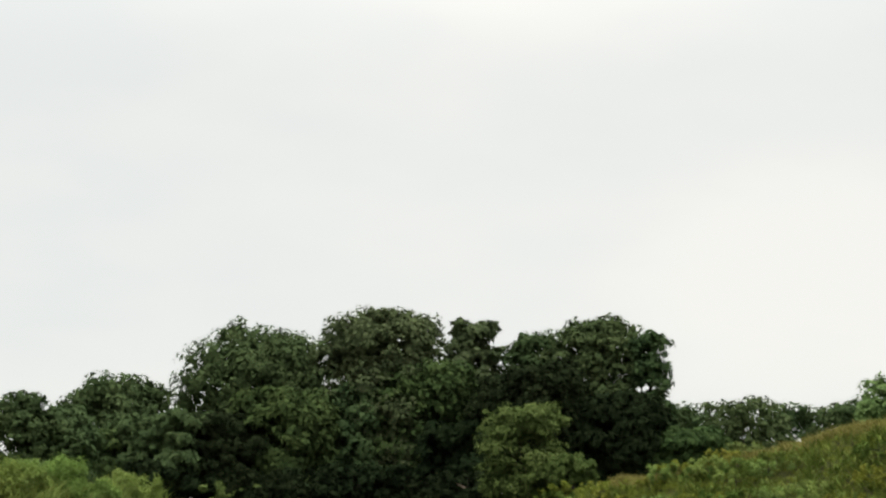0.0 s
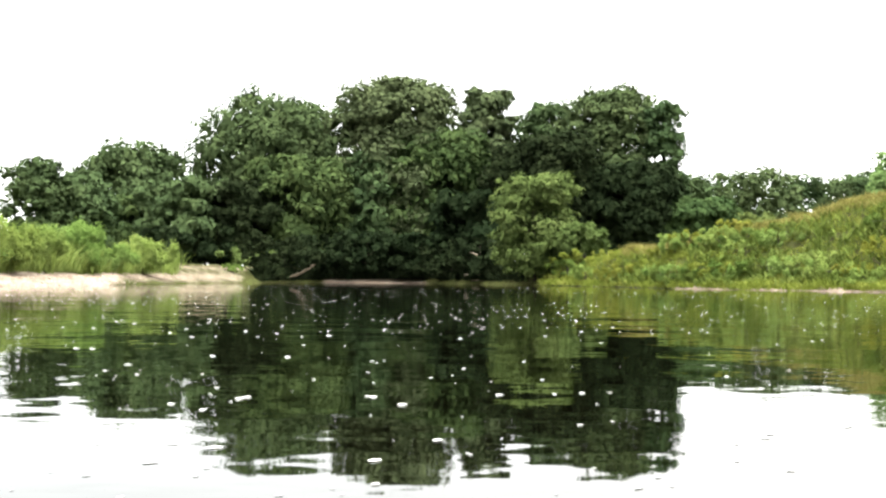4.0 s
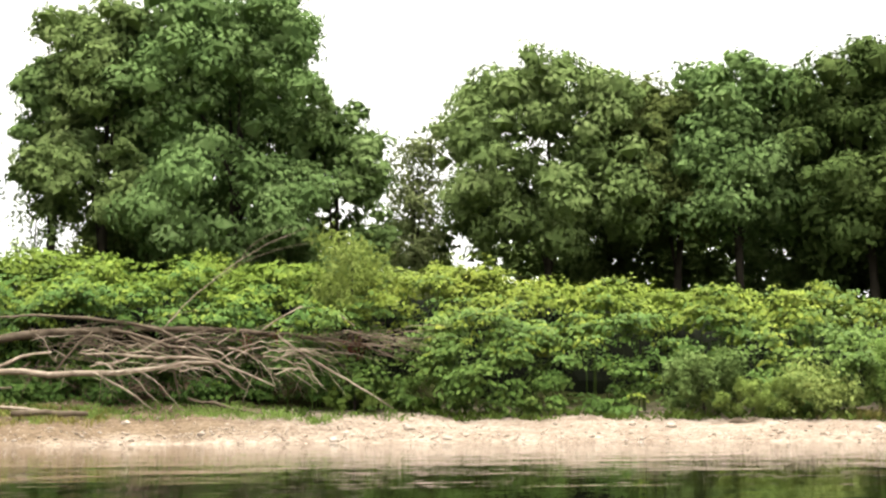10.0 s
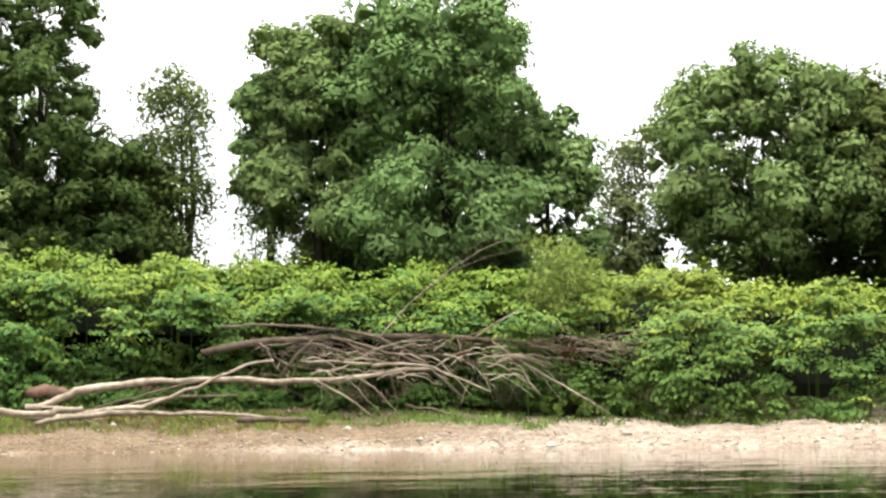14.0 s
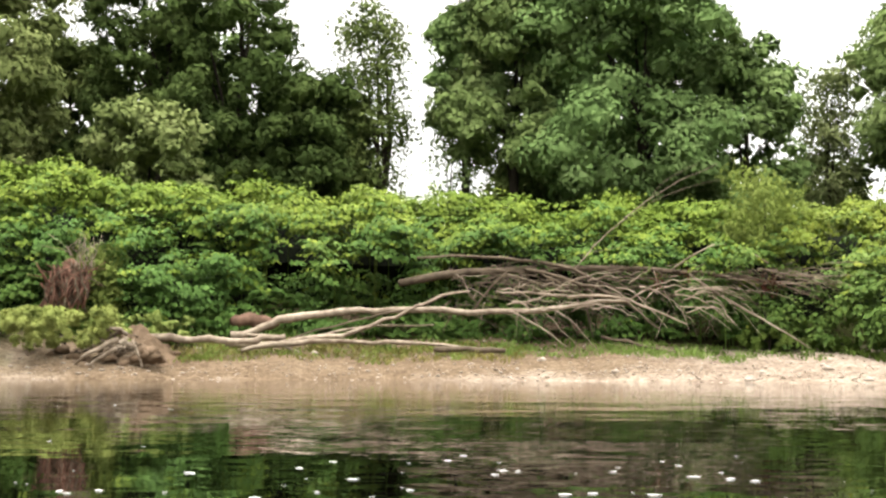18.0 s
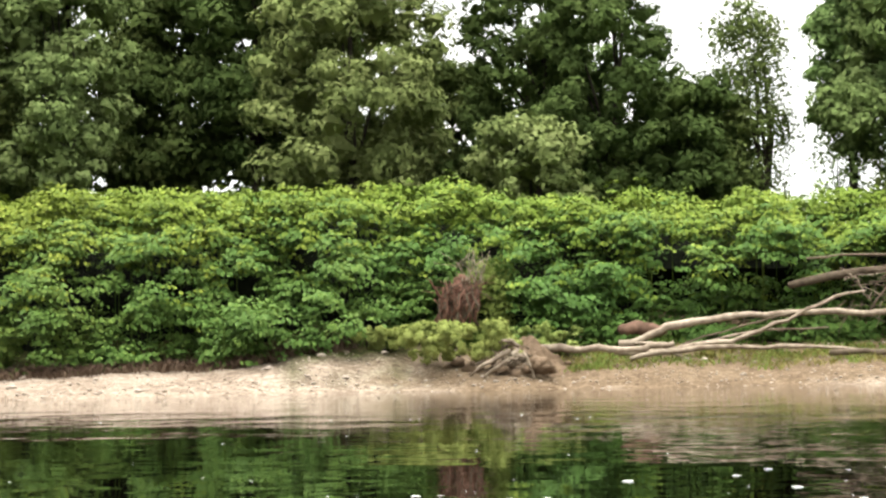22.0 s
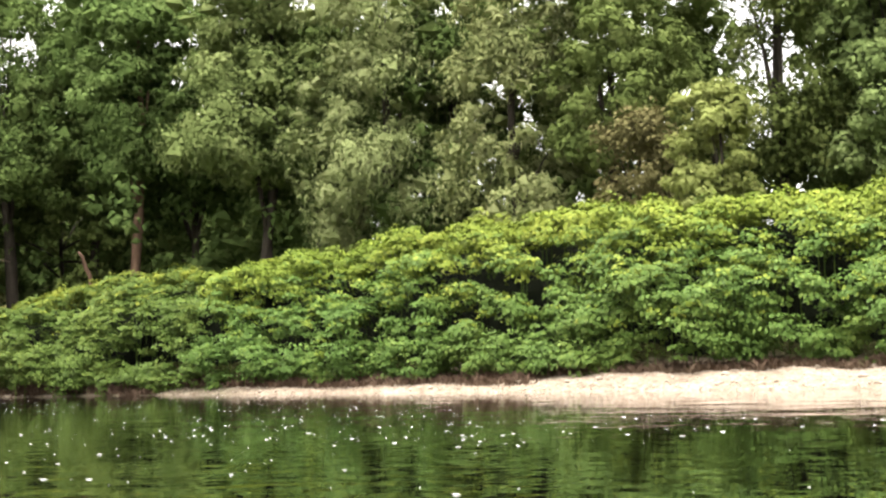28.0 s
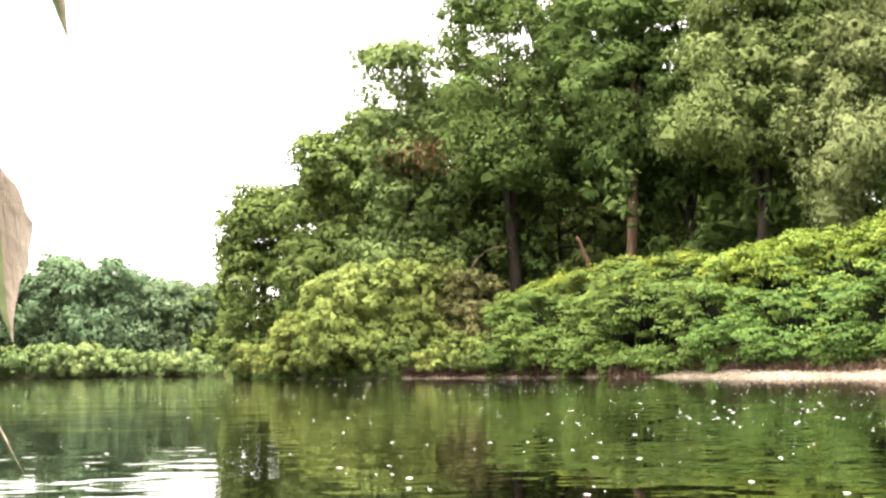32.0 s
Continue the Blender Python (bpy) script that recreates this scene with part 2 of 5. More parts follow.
def ground_material():
    """One sheet of ground: gravel by the water, dark soil and leaf litter higher up, chosen by height."""
    m, nt, b = nodes_of("river_ground", 0.95)
    b.inputs["Specular IOR Level"].default_value = 0.0
    geo = nt.nodes.new("ShaderNodeNewGeometry")
    sep = nt.nodes.new("ShaderNodeSeparateXYZ")
    nt.links.new(geo.outputs["Position"], sep.inputs[0])
    fine, broad, edge = (nt.nodes.new("ShaderNodeTexNoise") for _ in range(3))
    for n, s, d in ((fine, 13.0, 7.0), (broad, 0.7, 4.0), (edge, 1.1, 5.0)):
        n.inputs["Scale"].default_value, n.inputs["Detail"].default_value = s, d
        nt.links.new(geo.outputs["Position"], n.inputs["Vector"])
    mixv = nt.nodes.new("ShaderNodeMath")
    mixv.operation = "MULTIPLY_ADD"
    mixv.inputs[1].default_value = 0.65
    part_b = nt.nodes.new("ShaderNodeMath")
    part_b.operation = "MULTIPLY"
    part_b.inputs[1].default_value = 0.35
    nt.links.new(broad.outputs["Fac"], part_b.inputs[0])
    cells = nt.nodes.new("ShaderNodeTexVoronoi")
    cells.inputs["Scale"].default_value = 8.0
    nt.links.new(geo.outputs["Position"], cells.inputs["Vector"])
    tone = nt.nodes.new("ShaderNodeSeparateColor")
    nt.links.new(cells.outputs["Color"], tone.inputs[0])
    both = nt.nodes.new("ShaderNodeMath")
    both.operation = "MULTIPLY_ADD"
    both.inputs[1].default_value = 0.32
    nt.links.new(tone.outputs[0], both.inputs[0])
    less = nt.nodes.new("ShaderNodeMath")
    less.operation = "SUBTRACT"
    less.inputs[1].default_value = 0.16
    nt.links.new(fine.outputs["Fac"], less.inputs[0])
    nt.links.new(less.outputs[0], both.inputs[2])
    nt.links.new(both.outputs[0], mixv.inputs[0])
    nt.links.new(part_b.outputs[0], mixv.inputs[2])
    gravel = ramp_node(nt, [(0.32, (0.105, 0.078, 0.057)), (0.5, (0.197, 0.154, 0.119)), (0.66, (0.29, 0.241, 0.194))])
    soil = ramp_node(nt, [(0.30, (0.0158, 0.0125, 0.0066)), (0.5, (0.0363, 0.0383, 0.0145)), (0.7, (0.0561, 0.0693, 0.0198))])
    for r in (gravel, soil):
        nt.links.new(mixv.outputs[0], r.inputs["Fac"])
    high = nt.nodes.new("ShaderNodeMath")
    high.operation = "MULTIPLY_ADD"
    high.inputs[1].default_value = 0.5
    nt.links.new(edge.outputs["Fac"], high.inputs[0])
    nt.links.new(sep.outputs["Z"], high.inputs[2])
    step = nt.nodes.new("ShaderNodeMapRange")
    step.inputs["From Min"].default_value, step.inputs["From Max"].default_value = 0.86, 1.12
    nt.links.new(high.outputs[0], step.inputs["Value"])
    up = nt.nodes.new("ShaderNodeSeparateXYZ")
    nt.links.new(geo.outputs["Normal"], up.inputs[0])
    steep = nt.nodes.new("ShaderNodeMapRange")
    steep.inputs["From Min"].default_value, steep.inputs["From Max"].default_value = 0.975, 0.93
    nt.links.new(up.outputs["Z"], steep.inputs["Value"])
    either = nt.nodes.new("ShaderNodeMath")
    either.operation = "MAXIMUM"
    nt.links.new(step.outputs["Result"], either.inputs[0])
    nt.links.new(steep.outputs["Result"], either.inputs[1])
    mx = nt.nodes.new("ShaderNodeMix")
    mx.data_type = "RGBA"
    nt.links.new(either.outputs[0], mx.inputs["Factor"])
    nt.links.new(gravel.outputs["Color"], mx.inputs["A"])
    nt.links.new(soil.outputs["Color"], mx.inputs["B"])
    # a tongue of brown mud washed over the shore under the fallen trees
    ragged = nt.nodes.new("ShaderNodeMath")
    ragged.operation = "MULTIPLY_ADD"
    ragged.inputs[1].default_value = 4.0
    nt.links.new(edge.outputs["Fac"], ragged.inputs[0])
    nt.links.new(sep.outputs["X"], ragged.inputs[2])
    masks = []
    for limits in ((("X", -11.8, -9.6), ("X", 5.0, 2.0), ("Z", 0.28, 0.46)), (("X", -10.8, -9.0), ("X", 0.0, -2.2), ("Z", 0.1, 0.24))):
        mask = None
        for axis, lo, hi in limits:
            mr = nt.nodes.new("ShaderNodeMapRange")
            mr.inputs["From Min"].default_value, mr.inputs["From Max"].default_value = lo, hi
            nt.links.new((high if axis == "Z" else ragged).outputs[0], mr.inputs["Value"])
            if mask is None:
                mask = mr.outputs["Result"]
            else:
                mul = nt.nodes.new("ShaderNodeMath")
                mul.operation = "MULTIPLY"
                nt.links.new(mask, mul.inputs[0])
                nt.links.new(mr.outputs["Result"], mul.inputs[1])
                mask = mul.outputs[0]
        masks.append(mask)
    larger = nt.nodes.new("ShaderNodeMath")
    larger.operation = "MAXIMUM"
    nt.links.new(masks[0], larger.inputs[0])
    nt.links.new(masks[1], larger.inputs[1])
    mask = larger.outputs[0]
    mud_c = ramp_node(nt, [(0.3, (0.058, 0.039, 0.024)), (0.5, (0.116, 0.083, 0.054)), (0.7, (0.178, 0.134, 0.092))])
    nt.links.new(mixv.outputs[0], mud_c.inputs["Fac"])
    mx2 = nt.nodes.new("ShaderNodeMix")
    mx2.data_type = "RGBA"
    nt.links.new(mask, mx2.inputs["Factor"])
    nt.links.new(mx.outputs["Result"], mx2.inputs["A"])
    nt.links.new(mud_c.outputs["Color"], mx2.inputs["B"])
    nt.links.new(mx2.outputs["Result"], b.inputs["Base Color"])
    bp = nt.nodes.new("ShaderNodeBump")
    bp.inputs["Strength"].default_value, bp.inputs["Distance"].default_value = 0.8, 0.05
    nt.links.new(fine.outputs["Fac"], bp.inputs["Height"])
    nt.links.new(bp.outputs["Normal"], b.inputs["Normal"])
    return m


def water_material():
    """Dark, nearly still river water: long low swells and fine ripples in the relief."""
    m, nt, b = nodes_of("river_water", 0.02)
    b.inputs["Base Color"].default_value = (0.0010, 0.0009, 0.0004, 1)
    b.inputs["IOR"].default_value = 1.33
    geo = nt.nodes.new("ShaderNodeNewGeometry")
    rip, swell, calm = (nt.nodes.new("ShaderNodeTexNoise") for _ in range(3))
    for n, s, d in ((rip, 4.2, 1.5), (swell, 0.7, 1.0), (calm, 0.10, 2.0)):
        n.inputs["Scale"].default_value, n.inputs["Detail"].default_value = s, d
        nt.links.new(geo.outputs["Position"], n.inputs["Vector"])
    patch = nt.nodes.new("ShaderNodeMapRange")
    patch.inputs["From Min"].default_value, patch.inputs["From Max"].default_value = 0.35, 0.65
    patch.inputs["To Min"].default_value, patch.inputs["To Max"].default_value = 0.12, 0.42
    nt.links.new(calm.outputs["Fac"], patch.inputs["Value"])
    ripple = nt.nodes.new("ShaderNodeMath")
    ripple.operation = "MULTIPLY"
    # a breath of wind roughens the water along the bar
    sep = nt.nodes.new("ShaderNodeSeparateXYZ")
    nt.links.new(geo.outputs["Position"], sep.inputs[0])
    windy = nt.nodes.new("ShaderNodeMapRange")
    windy.inputs["From Min"].default_value, windy.inputs["From Max"].default_value = 13.0, 25.0
    windy.inputs["To Min"].default_value, windy.inputs["To Max"].default_value = 0.0, 0.22
    nt.links.new(sep.outputs["Y"], windy.inputs["Value"])
    more = nt.nodes.new("ShaderNodeMath")
    more.operation = "ADD"
    nt.links.new(patch.outputs["Result"], more.inputs[0])
    nt.links.new(windy.outputs["Result"], more.inputs[1])
    nt.links.new(rip.outputs["Fac"], ripple.inputs[0])
    nt.links.new(more.outputs[0], ripple.inputs[1])
    total = nt.nodes.new("ShaderNodeMath")
    total.operation = "ADD"
    nt.links.new(ripple.outputs[0], total.inputs[0])
    nt.links.new(swell.outputs["Fac"], total.inputs[1])
    bp = nt.nodes.new("ShaderNodeBump")
    bp.inputs["Strength"].default_value, bp.inputs["Distance"].default_value = 1.0, WAVES
    nt.links.new(total.outputs[0], bp.inputs["Height"])
    nt.links.new(bp.outputs["Normal"], b.inputs["Normal"])
    return m


WAVES = 0.010
M_GROUND, M_WATER = ground_material(), water_material()


# ---- building blocks ----
def mesh_of(name, verts, faces, material, smooth=False):
    me = bpy.data.meshes.new(name)
    me.from_pydata(np.asarray(verts, dtype=float).tolist(), [], faces if isinstance(faces, list) else faces.tolist())
    me.materials.append(material)
    if smooth:
        me.polygons.foreach_set("use_smooth", np.ones(len(me.polygons), dtype=bool))
    me.update()
    return me


def part(name, me, parent, label=""):
    """One mesh object under a thing or a part."""
    ob = new(name, me)
    ob.parent = parent
    return tagged(ob, label)


def thing(name, place, label, category, group="", kind=""):
    ob = new(name)
    ob.location = place
    ob.empty_display_size = 0.3
    return tagged(ob, label, category, group, kind)


def unit(v):
    return v / np.maximum(np.linalg.norm(v, axis=1), 1e-9)[:, None]


def leaf_cards(rng, where, normal, length, width, fold=0.15, tip=None):
    """Pointed leaves, folded along the middle: four corners each."""
    n = unit(normal)
    u = rng.normal(size=n.shape) if tip is None else tip
    u = unit(u - (u * n).sum(1)[:, None] * n)
    v = np.cross(n, u)
    l, w = (np.asarray(s).reshape(-1, 1) * np.ones((len(n), 1)) for s in (length, width))
    p0, p2 = where - u * l * 0.5, where + u * l * 0.5 - n * l * fold
    p1, p3 = where + v * w * 0.5 - n * w * fold, where - v * w * 0.5 - n * w * fold
    verts = np.stack([p0, p1, p2, p3], 1).reshape(-1, 3)
    return verts, np.arange(len(verts)).reshape(-1, 4)


def leaf_points(rng, where, normal, length, width, tip):
    """Small far leaves: three corners each, broad at the stalk end."""
    n = unit(normal)
    u = unit(tip - (tip * n).sum(1)[:, None] * n)
    v = np.cross(n, u)
    l, w = (np.asarray(s).reshape(-1, 1) * np.ones((len(n), 1)) for s in (length, width))
    side = np.where(rng.random((len(n), 1)) < 0.5, 0.25, 0.75)
    a = where - u * l * 0.4 - v * w * side
    b = where - u * l * 0.4 + v * w * (1 - side)
    verts = np.stack([a, b, where + u * l * 0.6 - n * l * 0.12], 1).reshape(-1, 3)
    return verts, np.arange(len(verts)).reshape(-1, 3)


def tube(points, radii, sides=7, wobble=0.0, seed=0):
    """A tapered limb along the points."""
    rng = np.random.default_rng(seed)
    pts = np.array([tuple(p) for p in points], float)
    fine = np.linspace(0, len(pts) - 1, (len(pts) - 1) * 3 + 1)
    at = np.arange(len(pts))
    dense = np.stack([np.interp(fine, at, pts[:, k]) for k in range(3)], 1)
    if len(pts) > 2:
        for _ in range(2):
            dense[1:-1] = 0.25 * dense[:-2] + 0.5 * dense[1:-1] + 0.25 * dense[2:]
    rad = np.interp(fine, at, radii)
    if wobble:
        dense[1:-1] += rng.normal(size=dense[1:-1].shape) * wobble
        rad = rad * rng.uniform(0.85, 1.15, len(rad))
    way = unit(np.gradient(dense, axis=0))
    side = unit(np.cross(way, np.tile((0.31, 0.12, 0.94), (len(way), 1))))
    up = np.cross(side, way)
    ang = np.arange(sides) * 2 * np.pi / sides
    ring = side[:, None] * np.cos(ang)[None, :, None] + up[:, None] * np.sin(ang)[None, :, None]
    verts = (dense[:, None] + ring * rad[:, None, None]).reshape(-1, 3)
    faces = []
    for i in range(len(dense) - 1):
        for j in range(sides):
            a, b = i * sides + j, i * sides + (j + 1) % sides
            faces.append([a, b, b + sides, a + sides])
    faces += [list(range(sides))[::-1], [(len(dense) - 1) * sides + j for j in range(sides)]]
    return verts, faces


def joined(pieces):
    verts, faces, n = [], [], 0
    for v, f in pieces:
        verts.append(np.asarray(v))
        faces += [[i + n for i in face] for face in (f if isinstance(f, list) else f.tolist())]
        n += len(v)
    return np.concatenate(verts), faces


# ---- the lie of the land ----
# bearing, distance of the water's edge, width and height of the gravel bar, height and width of the bank behind it
LAND_YAW = (-125, -100, -84, -72, -67, -62, -58, -55, -50, -44, -39, -30, -20, -10, 0, 10, 17, 21, 23, 25, 30, 36, 44, 50, 60, 64, 67, 74, 79, 80.8, 81.3, 90, 100, 125)
EDGE = (9, 30, 46, 57, 73, 91, 88, 70, 48, 37, 33, 28.5, 28.5, 30, 31, 31.5, 31.5, 31.5, 31.3, 31, 31, 31, 33, 36.5, 46, 52, 57, 64, 73, 82, 180, 185, 150, 5)
BAR_W = (0.2, 0.15, 0.15, 0.2, 0.9, 1.0, 1.4, 2.8, 6, 6, 6, 6, 6, 5, 4.8, 4.8, 4.2, 3.8, 4.9, 4.2, 5, 5, 4.6, 4, 2.6, 1.5, 0.5, 0.3, 0.3, 0.3, 0.3, 0.4, 0.4, 0.5)
BAR_Z = (0.1, 0.08, 0.08, 0.1, 0.2, 0.3, 0.3, 0.3, 0.38, 0.42, 0.48, 0.55, 0.6, 0.6, 0.9, 1.0, 0.95, 1.0, 1.35, 1.1, 0.75, 0.60, 0.54, 0.45, 0.32, 0.28, 0.25, 0.2, 0.2, 0.15, 0.15, 0.2, 0.3, 0.2)
BANK_Z = (1.2, 5.0, 4.9, 1.65, 1.35, 1.2, 1.0, 0.9, 0.9, 1.0, 1.2, 1.6, 2.0, 2.1, 2.1, 2.2, 2.3, 2.3, 2.4, 2.4, 2.4, 2.3, 2.1, 2.0, 1.8, 1.7, 1.5, 1.2, 1.0, 0.8, 1.0, 1.2, 1.5, 1.2)
BANK_W = (3, 12, 13, 6.5, 3.5, 3, 3, 6, 6, 6, 6, 6, 6, 6, 6, 6, 6, 6, 6, 6, 6, 6, 6, 6, 5, 4, 4, 5, 6, 4, 6, 6, 4, 3)


def land(yaw, name):
    return np.interp(yaw, LAND_YAW, name)


def height(yaw, dist):
    """The ground's height; the river bed lies under the water."""
    yaw, dist = np.asarray(yaw, float), np.asarray(dist, float)
    wave = 0.5 * np.sin(yaw * 0.9) + 0.3 * np.sin(yaw * 2.3 + 1)
    e = land(yaw, EDGE) + 0.5 * wave * np.clip((60 - land(yaw, EDGE)) / 20, 0, 1)
    s = dist - e
    bw, bz, kz, kw = (land(yaw, n) for n in (BAR_W, BAR_Z, BANK_Z, BANK_W))
    bed = np.maximum(-1.2, 0.10 * s)
    bar = bz * np.clip(s / bw, 0, 1) ** 0.85
    q = np.clip((s - bw) / kw, 0, 1)
    bank = (kz - bz) * q * q * (3 - 2 * q)
    bank = bank + np.where(yaw < -67, 0.2, 0.0) * (np.sin(dist * 0.9 + yaw * 0.7) * np.sin(yaw * 1.1 + 2) + 0.7 * np.sin(yaw * 2.3) * np.sin(dist * 0.55 + 1)) * np.clip((s - bw) / 2, 0, 1)
    far = 2.0 * np.clip((s - 60) / 300, 0, 1)
    far = far + np.where((yaw > -46) & (yaw < 82), 1.3, 0.0) * np.clip((s - bw - 8) / 6, 0, 1) * np.clip((yaw + 46) / 6, 0, 1) * np.clip((82 - yaw) / 6, 0, 1)
    rough_z = 0.05 * np.sin(dist * 1.7 + yaw * 3) * np.sin(yaw * 5.1 + dist * 0.6) * np.clip(s / 3, 0, 1)
    return np.where(s < 0, bed, bar + bank + far + rough_z)


def on_land(yaw, dist):
    """The place on the ground at that bearing and distance."""
    return ahead(yaw, dist, float(height(yaw, dist)))


def build_ground():
    yaws = np.concatenate([np.arange(-125, -74, 0.5), np.arange(-74, -45, 0.3), np.arange(-45, 50, 0.5), np.arange(50, 92, 0.3), np.arange(92, 125.01, 0.5), np.arange(127, 234, 2)])
    rings = np.concatenate([[0.02, 1, 2, 3, 3.6, 4.2, 4.8, 5.4, 6, 6.6, 7.2, 8, 9, 10, 11, 14, 18, 22, 25], np.arange(26, 50, 0.9), np.arange(50, 100, 1.5), np.arange(100, 200, 5), [200, 230, 270, 330, 420, 600, 1000, 2000, 4000]])
    yy, dd = np.meshgrid(yaws, rings, indexing="ij")
    inside = np.where(yy > 125, 250 - yy, yy)
    zz = np.where(np.abs(yy) <= 125, height(yy, dd), 0)
    behind = yy > 125
    e = 5.0 + 0.6 * np.sin(yy * 0.2)
    zz = np.where(behind, np.where(dd < e, np.maximum(-1.2, (dd - e) * 0.25), 1.2 * np.clip((dd - e) / 3, 0, 1)), zz)
    verts = np.stack([-np.sin(np.radians(yy)) * dd, np.cos(np.radians(yy)) * dd, zz], -1).reshape(-1, 3)
    a, b = len(yaws), len(rings)
    i, j = np.meshgrid(np.arange(a), np.arange(b - 1), indexing="ij")
    k = (i + 1) % a
    faces = np.stack([i * b + j, i * b + j + 1, k * b + j + 1, k * b + j], -1).reshape(-1, 4)
    ob = new("ground", mesh_of("ground", verts, faces, M_GROUND, True))
    tagged(ob, "pale gravel bar rising into dark overgrown river banks", "ground", kind="structure")


build_ground()
water = new("water", mesh_of("water", [(-4000, -4000, 0), (4000, -4000, 0), (4000, 4000, 0), (-4000, 4000, 0)], [[0, 1, 2, 3]], M_WATER))
tagged(water, "dark slow river water mirroring trees and white sky", "water", kind="structure")


# ---- trees ----
ICO = bmesh.new()
bmesh.ops.create_icosphere(ICO, subdivisions=2, radius=1.0)
ICO_V = np.array([v.co[:] for v in ICO.verts])
ICO_F = np.array([[v.index for v in f.verts] for f in ICO.faces])
ICO.free()
ROCK = bmesh.new()
bmesh.ops.create_icosphere(ROCK, subdivisions=1, radius=1.0)
ROCK_V = np.array([v.co[:] for v in ROCK.verts])
ROCK_F = np.array([[v.index for v in f.verts] for f in ROCK.faces])
ROCK.free()
OCT_V = np.array([(1, 0, 0), (-1, 0, 0), (0, 1, 0), (0, -1, 0), (0, 0, 1), (0, 0, -1)], float)
OCT_F = np.array([(0, 2, 4), (2, 1, 4), (1, 3, 4), (3, 0, 4), (2, 0, 5), (1, 2, 5), (3, 1, 5), (0, 3, 5)])


def crown_mesh(name, rng, w, z0, z1, material, leaves, size, droop=0.0, boughs=46, lean=0.0, slim=0.5, airy=False, face=(0, 0), full=1.0, near=True):
    """A crown of uneven boughs: each bough carries tufts, each tuft a close cap of small leaves round its own shaded
    heart.
    The crown is widest above its middle and draws in below, and is leafiest on the side turned to the camera (face).
    The origin is the tree's foot."""
    hz, mid = (z1 - z0) / 2, (z1 + z0) / 2
    i = np.arange(boughs) + 0.5
    polar, azim = np.arccos(1 - 2 * i / boughs), np.pi * (1 + 5**0.5) * i + rng.uniform(0, 6)
    d = np.stack([np.sin(polar) * np.cos(azim), np.sin(polar) * np.sin(azim), np.cos(polar)], 1)
    d = unit(d + rng.normal(size=d.shape) * 0.2)
    far = np.where(i % 3 < 1, rng.uniform(0.3, 0.75, boughs), rng.uniform(0.8, 1.06, boughs))
    girth = min(w, hz * 1.7)
    br = rng.uniform(0.55, 1.3, boughs) * girth * (0.18 if airy else 0.205) * full
    shape = np.sign(d) * np.abs(d) ** 0.85
    c = shape * far[:, None] * np.array([w / 2, w / 2, hz])
    c[:, :2] *= (1 - slim * 0.55 * np.clip(c[:, 2] / hz, 0, 1) ** 1.5 - 0.32 * np.clip(-c[:, 2] / hz, 0, 1))[:, None]
    room = np.array([w / 2, w / 2, hz])[None] - np.array([1.25, 1.25, 1.12])[None] * (1.0 if full < 1.4 else 0.82) * br[:, None]
    c = np.sign(c) * np.minimum(np.abs(c), np.maximum(room, 0.05))
    c[:, 2] += mid
    c[:, 0] += lean * (c[:, 2] - z0)
    outward = unit(c - np.array([0, 0, mid - hz * 0.3]))
    per = 8 if full < 1.2 else 10
    cd = rng.normal(size=(boughs, per, 3)) + np.array([0, 0, 0.15])
    cd = cd / np.linalg.norm(cd, axis=2)[..., None] + 0.6 * outward[:, None]
    cd = cd / np.linalg.norm(cd, axis=2)[..., None]
    cc = (c[:, None] + cd * (br[:, None, None] * rng.uniform(0.5, 1.0, (boughs, per, 1))) * np.array([1.1, 1.1, 0.95])).reshape(-1, 3)
    cr = (br[:, None] * rng.uniform(0.25, 0.5, (boughs, per))).ravel()
    camera_side = 0.3 + 0.7 * np.clip(0.5 + (cc[:, :2] @ np.array(face)) / (0.6 * w), 0, 1)
    share = cr**2 * camera_side
    pick = rng.choice(len(cr), leaves, p=share / share.sum())
    dirs = unit(unit(rng.normal(size=(leaves, 3))) + np.array([0, 0, 0.3]) + 0.35 * outward[pick // per])
    shell = np.where(rng.random(leaves) < 0.85, rng.uniform(0.86, 1.1, leaves), rng.uniform(1.05, 1.42, leaves))
    if not near:
        shell = np.where(rng.random(leaves) < 0.68, rng.uniform(0.84, 1.12, leaves), rng.uniform(0.4, 0.85, leaves))
    p = cc[pick] + dirs * (cr[pick] * shell)[:, None] * np.array([1.15, 1.15, 0.85])
    if airy:
        p += rng.normal(size=p.shape) * 0.16
    if droop:
        p[:, 2] -= droop * rng.random(leaves) ** 2 * cr[pick] * 2.2
    nrm = dirs * 0.85 + np.array([0, 0, 0.3]) + rng.normal(size=(leaves, 3)) * 0.28
    tip = dirs + np.array([0, 0, -0.6 - droop]) + rng.normal(size=(leaves, 3)) * 0.6
    l = size * rng.uniform(0.6, 1.3, leaves)
    v, f = leaf_points(rng, p, nrm, l, l * (0.72 if not droop else 0.45), tip)
    if airy:
        return mesh_of(name, v, f, material), c, br
    # the close inner leafage of each tuft
    n = len(cr)
    core = OCT_V[None] * (cr[:, None, None] * (0.36 if not near else 0.5 if droop else 0.64 if full < 1.2 else 0.58)) * np.array([1.15, 1.15, 0.9]) * rng.uniform(0.75, 1.15, (n, 6, 1)) + rng.normal(size=(n, 6, 3)) * (cr[:, None, None] * 0.16) + cc[:, None]
    cf = (OCT_F[None] + (np.arange(n) * 6)[:, None, None]).reshape(-1, 3) + len(v)
    return mesh_of(name, np.concatenate([v, core.reshape(-1, 3)]), np.concatenate([f, cf]), material), c, br


